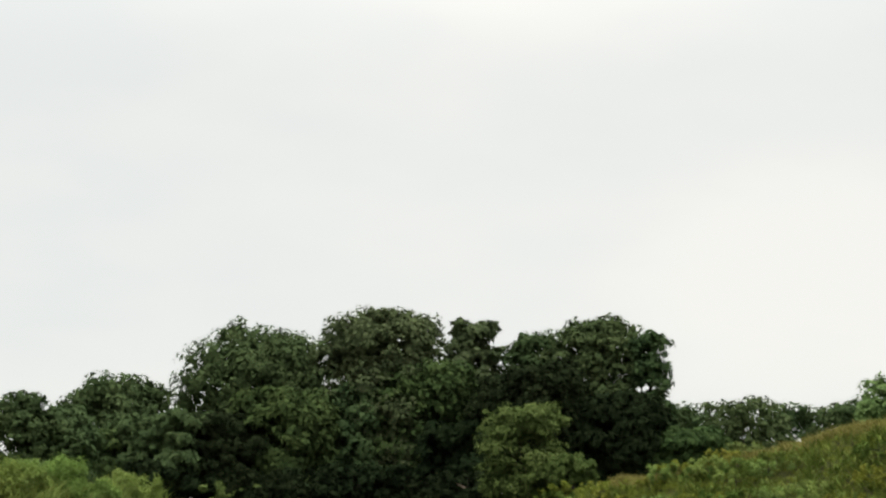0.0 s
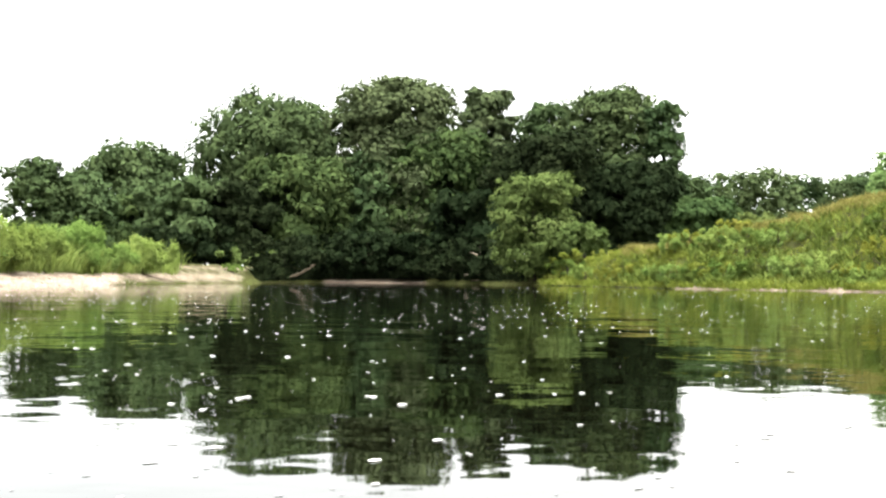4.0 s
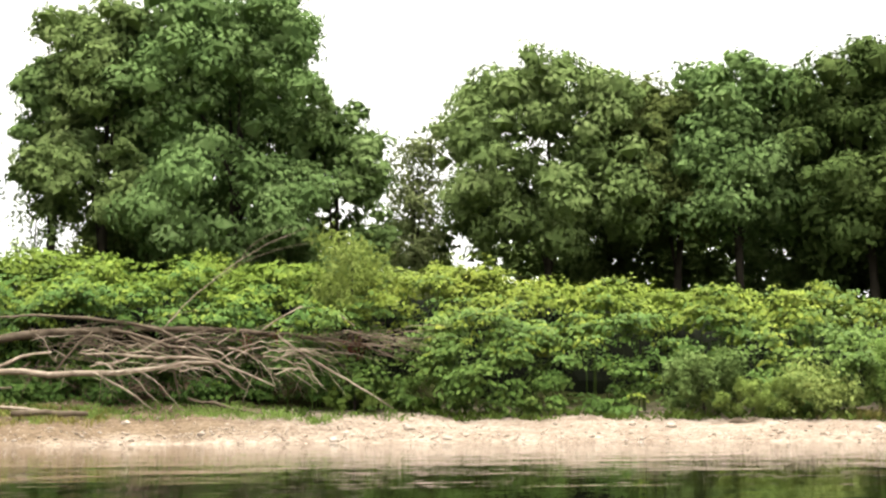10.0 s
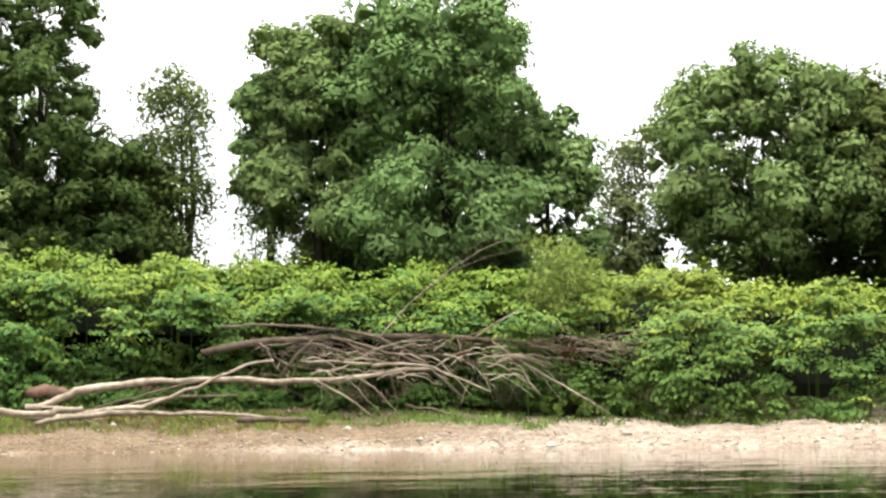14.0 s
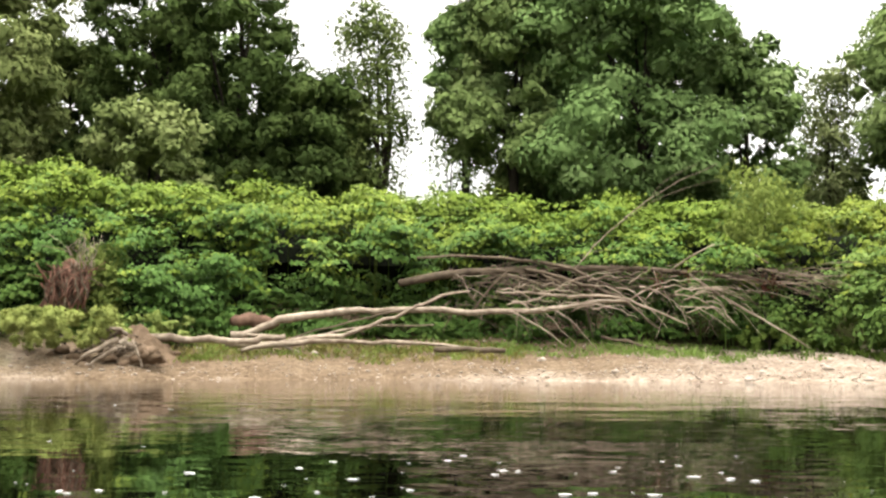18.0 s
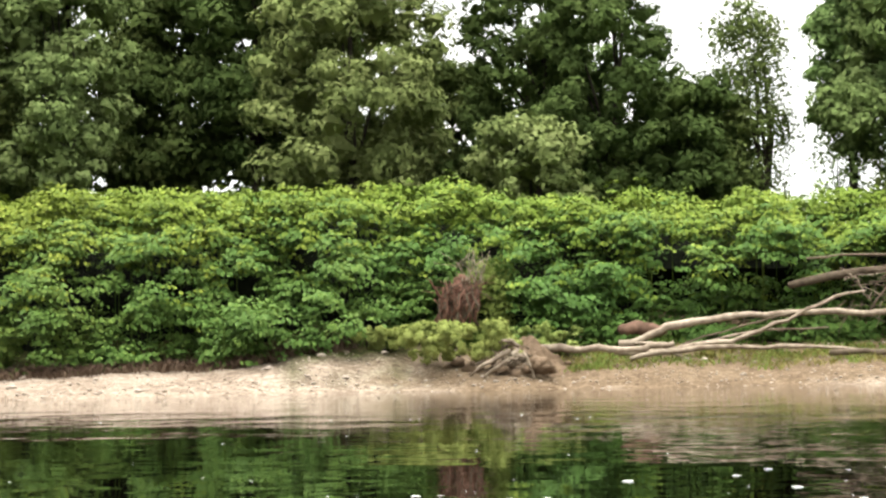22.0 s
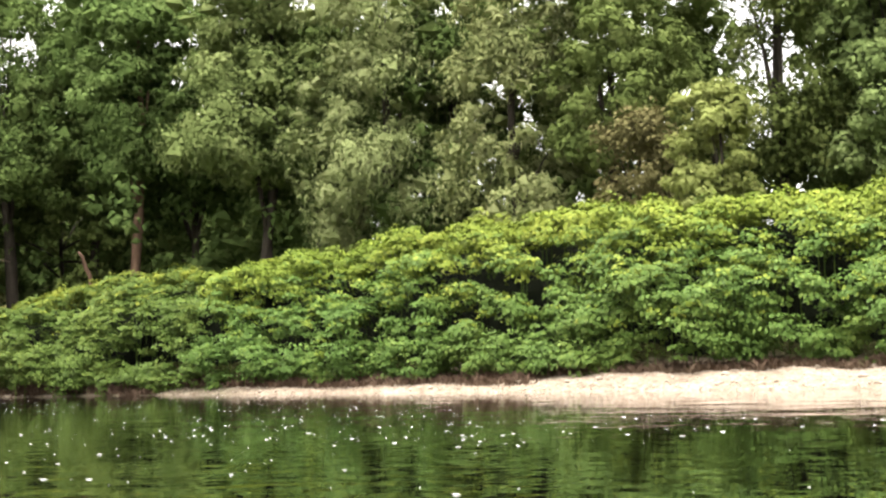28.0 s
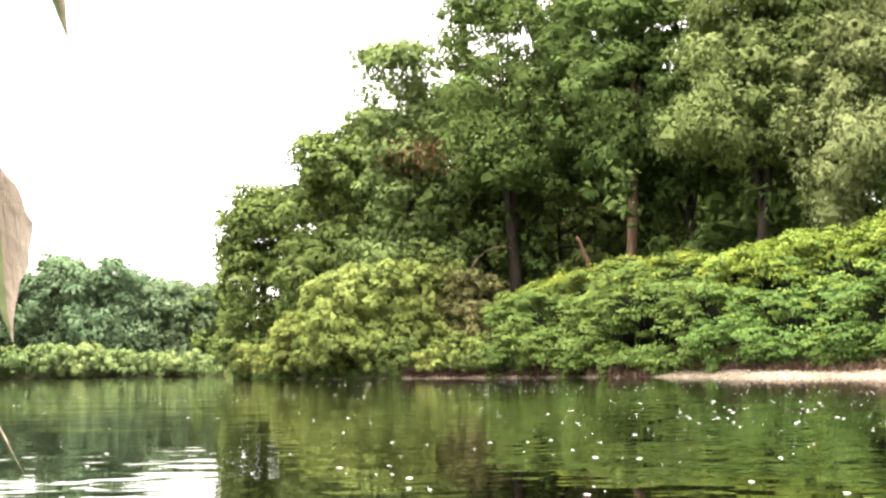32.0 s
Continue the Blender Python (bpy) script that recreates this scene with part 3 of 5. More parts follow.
def tree(kind, label, yaw, dist, w, z1, z0, material, leaves=9000, size=0.26, seed=1, droop=0.0, bark=None, trunk=0.0, lean=0.0, boughs=48, slim=0.5, group="bank trees", clear=8.5, airy=False, full=1.14):
    """A tree on the ground at that bearing and distance (farther, and larger to match, where the water would reach it);
    z0 and z1 are the heights above the water between which its crown lies."""
    rng = np.random.default_rng(seed)
    boughs = 30 if dist > 130 else 66 if dist > 80 and boughs == 48 else boughs
    fine = dist < 64 and "bush" not in kind and "shrub" not in kind and seed < 60
    many, small = (LEAFY, 0.68) if fine else (2.3, 1.05 if dist > 84 else 0.9 if dist > 66 else 0.78) if dist < 130 and seed < 150 else (1.5, 1.15 if dist > 84 else 0.9)
    least = float(land(yaw, EDGE) + land(yaw, BAR_W)) + (clear if clear < 0 else -1.6 if "weed" in kind else 0.3 if ("bush" in kind or "shrub" in kind) and "understory" not in kind else clear)
    k = max(1.0, least / dist)
    dist, w, z1, z0 = dist * k, w * k, EYE + (z1 - EYE) * k, EYE + (z0 - EYE) * k
    foot = on_land(yaw, dist)
    z0 = max(z0, foot.z + 0.02)
    root = thing(kind, foot, label, "tree" if "shrub" not in kind and "bush" not in kind else "shrub", group)
    b0, b1 = z0 - foot.z, z1 - foot.z
    me, c, br = crown_mesh("crown", rng, w, b0, b1, material, int(leaves * many), size * small, droop, boughs, lean, slim, airy, -unit(np.array([foot[:2]]))[0], full if dist < 80 else max(full, 1.45 if dist > 130 else 1.25), dist < 66)
    part("crown", me, root)
    r = trunk or max(0.03, b1 * 0.014)
    bend = rng.normal(size=2) * 0.03 * b1
    stem = [(0, 0, -0.25), (bend[0] * 0.3, bend[1] * 0.3, b1 * 0.25), (bend[0] + lean * b1 * 0.3, bend[1], b1 * 0.5), (bend[0] * 0.6 + lean * b1 * 0.7, bend[1] * 0.5, b1 * 0.86)]
    v, f = tube(stem, (r * 1.25, r, r * 0.7, r * 0.15), 8, r * 0.08, seed)
    bole = part("trunk", mesh_of("trunk", v, f, bark or M_BARK, True), root)
    order = np.argsort(-br)[: 6 if b1 > 5 else 3]
    for n, i in enumerate(order):
        start = Vector(stem[1]).lerp(Vector(stem[2]), rng.random())
        end = Vector(c[i])
        mid_p = start.lerp(end, 0.5) + Vector((0, 0, 0.12 * (end - start).length))
        v, f = tube([start, mid_p, end], (r * 0.5, r * 0.32, r * 0.08), 6, r * 0.06, seed + n)
        part("limb", mesh_of("limb", v, f, bark or M_BARK, True), bole)
    return root


LEAFY = 2.4


MAPLE = "broad-leaved green tree standing behind the knotweed"
DARKT = "dark green leafy tree on the river bank"
OLIVE = "olive-green tree with an airy crown on the bank"
WILLOW = "grey-green willow with soft hanging foliage"
FART = "full dark green tree on the far river bank"

# behind the gravel bar, middle of the bank
tree("maple_tree", "tall green tree with two rounded heads behind the knotweed", -1.2, 43, 6.6, 13.7, 4.4, M_MAPLE, 15000, 0.25, 11, trunk=0.2)
tree("maple_tree", MAPLE, 3.4, 43.5, 4.4, 12.9, 5.8, M_MAPLE, 11000, 0.25, 12)
tree("maple_tree", "lower rounded tree beside the tall one", -5.8, 44, 3.6, 10.2, 3.0, M_MAPLE, 6000, 0.25, 13)
tree("poplar", "slender young poplar with an open crown against the sky", 8.95, 46, 2.6, 11.9, 5.2, M_BUSH, 3000, 0.22, 14, boughs=70, slim=1.5, airy=True)
tree("maple_tree", "green side crown at the edge of the gap", 5.1, 44, 2.6, 11.4, 7.2, M_MAPLE, 4000, 0.25, 53)
tree("maple_tree", "thin low branches hanging into the gap", 5.6, 44.5, 1.8, 7.4, 4.6, M_MAPLE, 500, 0.22, 54, boughs=50, airy=True)
tree("ash_tree", "small dark tree beside the poplar", 11.6, 46, 4.2, 9.6, 3.4, M_DARK, 6000, 0.25, 15)
tree("ash_tree", DARKT, 10.4, 47, 3.2, 8.9, 3.4, M_DARK, 3600, 0.25, 16)
tree("silver_birch", "thin silvery tree at the edge of a gap", -8.9, 46, 2.0, 9.4, 3.4, M_WILLOW, 2400, 0.22, 17, boughs=60, airy=True)
tree("maple_tree", MAPLE, -14.0, 45, 6.6, 11.6, 5.4, M_MAPLE, 13000, 0.25, 18)
tree("ash_tree", DARKT, -19.0, 46, 5.6, 11.2, 5.8, M_DARK, 10000, 0.25, 19)
tree("maple_tree", MAPLE, -21.6, 45, 5.0, 11.5, 5.6, M_MAPLE, 9000, 0.25, 20)
tree("maple_tree", MAPLE, -26.6, 45, 5.8, 11.6, 5.0, M_DARK, 11000, 0.25, 21)
tree("maple_tree", OLIVE, -31.0, 44.5, 4.6, 9.3, 2.6, M_BUSH, 9000, 0.24, 22)
tree("maple_tree", MAPLE, -35.6, 46, 5.0, 8.8, 2.2, M_BUSH, 10000, 0.25, 23)
tree("ash_tree", DARKT, -28.4, 51, 5.4, 10.0, 2.6, M_DARK, 8000, 0.28, 24)
tree("ash_tree", "tall narrow dark tree at the end of the wood", -40.9, 50, 3.7, 8.1, 2.0, M_DARK, 8500, 0.24, 25, full=1.5, slim=0.2)

for n, (yaw, top, w) in enumerate(((0.6, 11.5, 5.0), (-3.0, 11.2, 4.4), (-16.6, 10.0, 5.0), (-24.2, 10.5, 5.0), (-33.4, 8.0, 5.0), (16.0, 11.0, 4.4), (20.8, 10.6, 5.0), (26.2, 13.0, 5.0), (33.0, 13.0, 5.0))):
    tree("ash_tree", "dark tree filling the second row of the wood", yaw, 49.5, w, top * 1.06, 3.4, M_MAPLE if n % 2 else M_DARK, 5200, 0.29, 51 - n if n > 4 else 26 + n, clear=11)

# farther along the bank to the left
tree("ash_tree", "tall dark tree with sky showing through its top", 14.6, 45, 4.4, 14.5, 5.6, M_DARK, 7500, 0.25, 31, full=0.92)
tree("ash_tree", DARKT, 17.6, 46, 4.4, 15.0, 6.0, M_DARK, 7500, 0.25, 32, full=0.92)
tree("maple_tree", "low olive-green tree rising from the knotweed", 17.6, 42, 3.4, 7.7, 4.0, M_OLIVE, 4500, 0.24, 55, clear=5.5)
tree("maple_tree", OLIVE, 24.6, 43, 5.8, 14.0, 5.0, M_OLIVE, 11000, 0.25, 33)
tree("ash_tree", DARKT, 28.5, 47, 4.8, 15.5, 7.0, M_DARK, 8000, 0.26, 34)
tree("maple_tree", OLIVE, 36.0, 43, 4.2, 14.2, 5.2, M_OLIVE, 10500, 0.25, 35)
tree("ash_tree", "dark tree with bare lower trunks and gaps of sky", 39.8, 45, 4.4, 15.0, 6.0, M_DARK, 7000, 0.26, 36, airy=True, trunk=0.22)
tree("ash_tree", DARKT, 31.5, 49, 5.0, 14.5, 6.5, M_DARK, 6500, 0.28, 37)
tree("ash_tree", DARKT, 43.8, 53, 4.6, 15.2, 6.0, M_DARK, 4400, 0.28, 52)
tree("ash_tree", DARKT, 48.6, 53, 5.0, 14.0, 4.0, M_DARK, 5600, 0.28, 50, full=0.95)
tree("ash_tree", DARKT, 37.4, 51, 5.0, 13.5, 4.0, M_DARK, 6000, 0.28, 51)
tree("young_tree", "yellow-green young tree rising out of the knotweed", 42.7, 41, 2.4, 8.6, 4.0, M_YELLOW, 4200, 0.22, 38, boughs=34, clear=4.5, slim=0.9)
tree("young_tree", "thin brownish young tree beside the yellow one", 45.4, 43, 2.6, 8.0, 4.4, M_RUSSET, 2600, 0.22, 56, boughs=34, clear=6, airy=True)
tree("maple_tree", "tree with thinning brownish foliage", 46.6, 46, 5.0, 14.0, 6.4, M_BUSH, 6500, 0.25, 39, trunk=0.2, full=0.9)
tree("willow", WILLOW, 50.2, 46, 5.0, 14.2, 4.2, M_WILLOW, 10000, 0.26, 40, droop=0.5)
tree("willow", WILLOW, 55.5, 48, 6.0, 14.8, 3.6, M_WILLOW, 11000, 0.26, 41, droop=0.4)
tree("ash_tree", DARKT, 52.5, 54, 7.0, 15.5, 3.0, M_DARK, 8000, 0.3, 43)
tree("maple_tree", MAPLE, 60.5, 52, 6.6, 16.0, 7.0, M_OLIVE, 12000, 0.27, 44)
tree("maple_tree", DARKT, 65.5, 58, 6.5, 16.8, 8.2, M_BUSH, 11000, 0.28, 45, bark=M_REDBARK)
tree("maple_tree", "tall tree leaning over the water at the bend", 69.8, 63, 7.5, 17.6, 7.6, M_BUSH, 13000, 0.3, 46)
tree("maple_tree", MAPLE, 73.9, 68, 6.8, 16.0, 2.0, M_OLIVE, 10000, 0.3, 47)
tree("ash_tree", DARKT, 77.0, 74, 6.4, 12.6, 1.5, M_BUSH, 9000, 0.32, 48)
tree("ash_tree", "dark tree at the end of the wood by the bend", 79.9, 80, 5.4, 10.9, 1.0, M_BUSH, 9000, 0.3, 49, clear=5, full=1.0)
for n, (yaw, dist) in enumerate(((58, 58), (63, 64), (67, 68), (71, 74), (75, 82))):
    tree("ash_tree", DARKT, yaw, dist + 2, 9.0, 15.5, 7.0 if yaw < 73 else 1.5, M_DARK, 7000, 0.36, 60 + n, trunk=0.2)
tree("alder_bush", "green bush sloping down to the water", 78.2, 70, 3.8, 3.3, 0.25, M_BEND, 5000, 0.26, 70, group="waterside bushes")
tree("alder_bush", "large pale green bush at the water's edge", 76.1, 68, 5.6, 5.5, 0.4, M_BEND, 6500, 0.26, 71, group="waterside bushes")
tree("alder_bush", "brownish green bush with dead stems at the water", 71.6, 68, 3.6, 5.0, 0.3, M_RUSSET, 4000, 0.26, 72, group="waterside bushes")
tree("alder_bush", "dusty green bush between the larger ones", 73.5, 68.5, 4.0, 5.6, 0.4, M_BEND, 4500, 0.26, 74, group="waterside bushes")
tree("alder_bush", "low bush trailing into the river", 80.2, 77, 2.6, 1.9, 0.2, M_BEND, 2500, 0.28, 73, group="waterside bushes")

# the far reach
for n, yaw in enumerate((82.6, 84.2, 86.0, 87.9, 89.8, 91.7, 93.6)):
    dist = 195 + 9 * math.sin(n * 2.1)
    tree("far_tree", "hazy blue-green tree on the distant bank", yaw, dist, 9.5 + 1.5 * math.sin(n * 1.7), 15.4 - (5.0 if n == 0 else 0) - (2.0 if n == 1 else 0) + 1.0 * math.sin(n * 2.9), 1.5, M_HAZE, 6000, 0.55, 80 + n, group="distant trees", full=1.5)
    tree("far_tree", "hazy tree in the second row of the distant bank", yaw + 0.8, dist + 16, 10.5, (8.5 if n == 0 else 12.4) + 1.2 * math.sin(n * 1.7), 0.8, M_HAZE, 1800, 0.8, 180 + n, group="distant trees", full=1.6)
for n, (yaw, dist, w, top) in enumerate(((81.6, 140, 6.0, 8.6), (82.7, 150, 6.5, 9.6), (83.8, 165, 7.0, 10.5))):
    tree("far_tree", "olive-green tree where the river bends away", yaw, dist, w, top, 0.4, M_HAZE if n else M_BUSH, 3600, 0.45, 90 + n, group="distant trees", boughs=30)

# the opposite bank, beyond the end of the bar
tree("far_bank_tree", FART, -50.6, 101, 8.0, 9.3, 0.8, M_FARTOP, 6000, 0.34, 101, group="far bank trees")
tree("far_bank_tree", "broad round-headed tree on the far bank", -55.8, 99, 10.0, 13.0, 0.8, M_FARTOP, 12000, 0.32, 102, group="far bank trees")
tree("far_bank_tree", "great rounded tree, the tallest on the far bank", -60.8, 98, 9.2, 14.0, 0.8, M_FARWILLOW, 12000, 0.32, 103, group="far bank trees")
tree("far_bank_tree", "brownish tree top on the far bank", -64.5, 99, 4.2, 13.4, 0.8, M_FARWILLOW, 5000, 0.38, 104, group="far bank trees")
tree("far_bank_tree", FART, -66.7, 100, 5.2, 12.6, 0.8, M_FARTOP, 6000, 0.32, 105, group="far bank trees")
tree("far_bank_tree", "dark poplar-like tree on the far bank", -69.3, 99, 7.0, 13.5, 0.8, M_FARTOP, 9000, 0.32, 106, group="far bank trees")
tree("far_bank_tree", "dark narrow tree at the end of the far wood", -71.3, 98, 3.4, 12.2, 3.0, M_FARTOP, 4000, 0.32, 107, group="far bank trees")
# lower row: the M_FAR trees imitate shade by their darker leaf colour
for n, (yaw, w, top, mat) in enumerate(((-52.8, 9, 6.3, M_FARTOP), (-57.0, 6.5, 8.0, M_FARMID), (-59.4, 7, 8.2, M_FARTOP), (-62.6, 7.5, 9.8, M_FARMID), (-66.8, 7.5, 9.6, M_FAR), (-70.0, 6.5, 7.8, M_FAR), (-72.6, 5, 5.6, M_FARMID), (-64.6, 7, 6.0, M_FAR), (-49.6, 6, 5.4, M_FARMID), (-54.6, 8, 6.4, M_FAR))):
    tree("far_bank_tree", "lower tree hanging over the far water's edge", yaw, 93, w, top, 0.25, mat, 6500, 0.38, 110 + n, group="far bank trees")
for n, yaw in enumerate(np.arange(-71.5, -90, -1.75)):
    tree("far_tree", "tree in a distant wood beyond the meadow", float(yaw), 262 + 12 * math.sin(n * 2.3), 14 + 2 * math.sin(n * 1.3), 19 + 1.3 * math.sin(n * 3.1), 6, M_FARTOP, 1600, 0.8, 160 + n, group="distant trees", full=1.6)

# the grassy bank
tree("bank_bush", "dense dark green bush at the foot of the grassy bank", -66.4, 72, 4.4, 5.7, 0.25, M_DARK, 9000, 0.22, 150, group="waterside bushes")
tree("bank_bush", "low bush beside the dense one", -68.3, 74, 2.4, 3.2, 1.0, M_DARK, 3500, 0.26, 151, group="waterside bushes")
tree("young_tree", "bright green bush behind the crest of the bank", -74.6, 110, 5.0, 5.4, 2.0, M_BUSH, 3500, 0.3, 155)
tree("young_tree", "light green young tree on top of the grassy bank", -82.9, 74, 3.6, 9.3, 4.4, M_MAPLE, 4000, 0.24, 152, boughs=36, full=1.45)
tree("young_tree", "smaller green tree on the grassy bank", -80.3, 76, 2.8, 7.0, 4.2, M_MAPLE, 2600, 0.24, 153, boughs=30, full=1.45)
tree("young_tree", "light green tree on the grassy bank", -86.8, 72, 4.0, 9.0, 4.6, M_MAPLE, 4000, 0.26, 154, full=1.45)

# the near bank, never in view: tall trees added to block low sky light
for n, yaw in enumerate(range(118, 245, 12)):
    tree("sky_block_tree", "unseen tree added to block low sky light", float(yaw), 12.5 + 1.5 * math.sin(n * 2.1), 8.5, 15 + 1.5 * math.sin(n * 1.3), 0.9, M_BUSH, 2200, 0.6, 1000 + n, group="near bank trees", boughs=24, clear=4)

# shrubs on the end of the bar
tree("bar_shrub", "dark pointed shrub behind the willow scrub", -47.2, 62, 2.6, 4.9, 0.9, M_FARTOP, 3200, 0.24, 160, group="bar shrubs", slim=1.0, full=1.45)
tree("bar_shrub", "leaning dark shrub behind the willow scrub", -48.8, 63, 2.6, 4.5, 0.9, M_FARTOP, 3000, 0.24, 161, group="bar shrubs", slim=1.0, full=1.45)
tree("bar_shrub", "small round shrub on the tip of the bar", -54.5, 73, 0.9, 0.95, 0.15, M_SHRUB, 500, 0.16, 162, group="bar shrubs", boughs=14)


# ---- knotweed ----
TOP_YAW = (-47, -41.5, -30, -26, -11, -3, 8, 27, 36, 40, 48.5, 53, 57.5, 61, 67, 70.6, 72)
TOP_EL = (2.3, 3.15, 4.5, 5.0, 6.3, 6.6, 6.9, 7.7, 7.5, 7.2, 6.8, 6.1, 5.5, 4.9, 4.2, 3.1, 2.2)


def thicket_place(yaw, a):
    """The outer skin of the thicket: a runs from its foot at the gravel (0) over its front to its top (1) and back (to 1.6)."""
    foot = land(yaw, EDGE) + land(yaw, BAR_W) - 0.55 + 0.25 * np.sin(yaw * 1.7)
    q = np.clip(a, 0, 1) * np.pi / 2
    deep = foot + 4.6 * (1 - np.cos(q)) + np.maximum(a - 1, 0) * 8
    top = EYE + (foot + 4.6) * np.tan(np.radians(np.interp(yaw, TOP_YAW, TOP_EL))) - 0.45
    base = land(yaw, BAR_Z) + 0.05
    return deep, base + (top - base) * np.sin(q) ** 0.95 + 0.12 * np.maximum(a - 1, 0)


def knotweed(yaw0, yaw1, seed, label):
    """A stand of knotweed: mounds of arching shoots, each with two rows of broad drooping leaves, over shaded hollows."""
    rng = np.random.default_rng(seed)
    mean = 0.5 * (yaw0 + yaw1)
    width = radians(yaw1 - yaw0) * (float(land(mean, EDGE)) + 6)
    high = float(np.interp(mean, TOP_YAW, TOP_EL)) * float(land(mean, EDGE) + 8) / 290
    mounds = int(width * MOUNDS * (0.2 + 0.8 * high))
    my = rng.uniform(yaw0, yaw1, mounds)
    ma = np.where(rng.random(mounds) < 0.87, 0.03 + 0.97 * rng.random(mounds) ** 1.2, rng.uniform(0.95, 1.4, mounds))
    mr = rng.uniform(0.34, 0.74, mounds) * np.clip(0.45 + high * 0.6, 0.5, 1.0)
    md, mz = thicket_place(my, ma)
    lump = np.array([noise.noise(Vector((s * 0.45, t * 0.3, u * 1.1))) + 0.6 * noise.noise(Vector((s * 0.9, t * 0.7, u * 2.2 + 9))) for s, t, u in zip(my, md, mz)])
    md = md - 1.1 * lump + rng.uniform(-0.3, 0.35, mounds)
    mz = np.maximum(mz + 0.42 * lump * np.clip(ma * 3, 0, 1) - 0.45 * mr, 0.3 + 0.25 * rng.random(mounds))
    # the hollow above the shore where the fallen tree lies, and the nook of the stump
    hollow = np.clip((my + 11) / 3, 0, 1) * np.clip((15.5 - my) / 2, 0, 1) * np.clip((2.7 - mz) / 0.5, 0, 1)
    nook = np.clip(2.3 - np.abs(my - 20.5), 0, 1) * np.clip((3.0 - mz) / 0.3, 0, 1)
    md = md + 1.3 * hollow + 1.7 * nook
    each = np.maximum(10, (SPRAYS * (mr / 0.55) ** 2)).astype(int)
    of = np.repeat(np.arange(mounds), each)
    n = len(of)
    yaw, a = my[of], ma[of]
    ry = np.radians(yaw)
    out = np.stack([np.sin(ry), -np.cos(ry), 0 * ry], 1)
    aside = np.stack([np.cos(ry), np.sin(ry), 0 * ry], 1)
    up = np.array([0, 0, 1.0])
    face = unit(rng.normal(size=(n, 3)) * 0.62 + up * (0.35 + 0.35 * np.clip(a, 0, 1))[:, None] + out * (0.75 - 0.3 * np.clip(a, 0, 1))[:, None])
    heart = np.stack([-np.sin(ry) * md[of], np.cos(ry) * md[of], mz[of]], 1)
    deep_in = np.where(rng.random(n) < 0.2, rng.uniform(0.2, 0.75, n), rng.uniform(0.86, 1.1, n))
    tip = heart + face * (mr[of] * deep_in)[:, None] * np.array([1.15, 1.15, 0.8])
    spike = np.where((a > 0.85) & (rng.random(n) < 0.07), rng.uniform(0.08, 0.34, n), 0)
    tip[:, 2] += spike
    run = unit(face * np.array([1, 1, 0.25]) + aside * (rng.normal(size=n) * 0.6)[:, None])
    side = np.cross(run, up)
    pieces_v, pieces_f, m = [], [], 0
    count = 9
    for k in range(count):
        back = k / count
        p = tip - run * back * 0.55 + up * (0.2 * math.sin(back * 2.4) - 0.2 * back)
        sign = 1 if k % 2 else -1
        p = p + side * sign * (0.05 + 0.05 * min(1, k / 3)) + rng.normal(size=p.shape) * 0.025
        nrm = up * 0.62 + face * 0.55 + side * sign * 0.18 + rng.normal(size=p.shape) * 0.2
        point = side * sign * 0.8 + run * 0.7 - up * 0.8 + rng.normal(size=p.shape) * 0.25
        l = rng.uniform(0.105, 0.17, n) * (0.6 + 0.4 * min(1, k / 3))
        v, f = leaf_cards(rng, p, nrm, l * 1.15, l * 0.78, 0.16, point)
        pieces_v.append(v)
        pieces_f.append(f + m)
        m += len(v)
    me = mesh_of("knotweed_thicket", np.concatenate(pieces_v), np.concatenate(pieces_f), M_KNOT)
    me.materials.append(M_KNOTSHADE)
    # lower leaves take the darker copy, imitating shade by colour
    shadowed = (a + rng.normal(size=n) * 0.16 < (0.8 if abs(yaw0 - 15) > 46 else 0.5)).astype(np.int32)
    me.polygons.foreach_set("material_index", np.tile(shadowed, count))
    ob = new("knotweed_thicket", me)
    tagged(ob, label, "thicket", "knotweed along the bank", "stuff")
    # near-black hull inside: stands in for shade in the gaps, hides sky
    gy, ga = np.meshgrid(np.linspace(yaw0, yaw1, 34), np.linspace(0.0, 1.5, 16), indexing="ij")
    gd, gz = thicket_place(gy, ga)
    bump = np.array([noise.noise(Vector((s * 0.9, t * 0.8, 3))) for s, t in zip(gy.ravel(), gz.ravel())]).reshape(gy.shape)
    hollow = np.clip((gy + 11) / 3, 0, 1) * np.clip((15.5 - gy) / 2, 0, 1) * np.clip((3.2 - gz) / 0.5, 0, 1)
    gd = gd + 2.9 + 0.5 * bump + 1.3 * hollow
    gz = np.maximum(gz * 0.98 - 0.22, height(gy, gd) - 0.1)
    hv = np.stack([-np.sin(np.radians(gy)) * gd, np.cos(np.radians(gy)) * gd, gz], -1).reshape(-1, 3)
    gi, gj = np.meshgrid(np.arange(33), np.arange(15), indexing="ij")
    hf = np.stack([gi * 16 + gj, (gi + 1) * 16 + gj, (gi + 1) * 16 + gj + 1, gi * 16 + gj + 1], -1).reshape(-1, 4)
    part("shade_hull", mesh_of("shade_hull", hv, hf, M_HOLLOWSHADE), ob, "near-black hull standing in for shade inside the thicket")
    stems = []
    for i in rng.choice(n, min(n, 45), replace=False):
        t = Vector(tip[i])
        g = t + Vector(-out[i]) * (0.4 + rng.random() * 0.6)
        g.z = float(height(yaw[i], math.hypot(g.x, g.y))) - 0.05
        if t.z - g.z > 0.4:
            stems.append(tube([g, g.lerp(t, 0.6) + Vector((0, 0, 0.2)), t], (0.014, 0.011, 0.006), 5, 0.0, i))
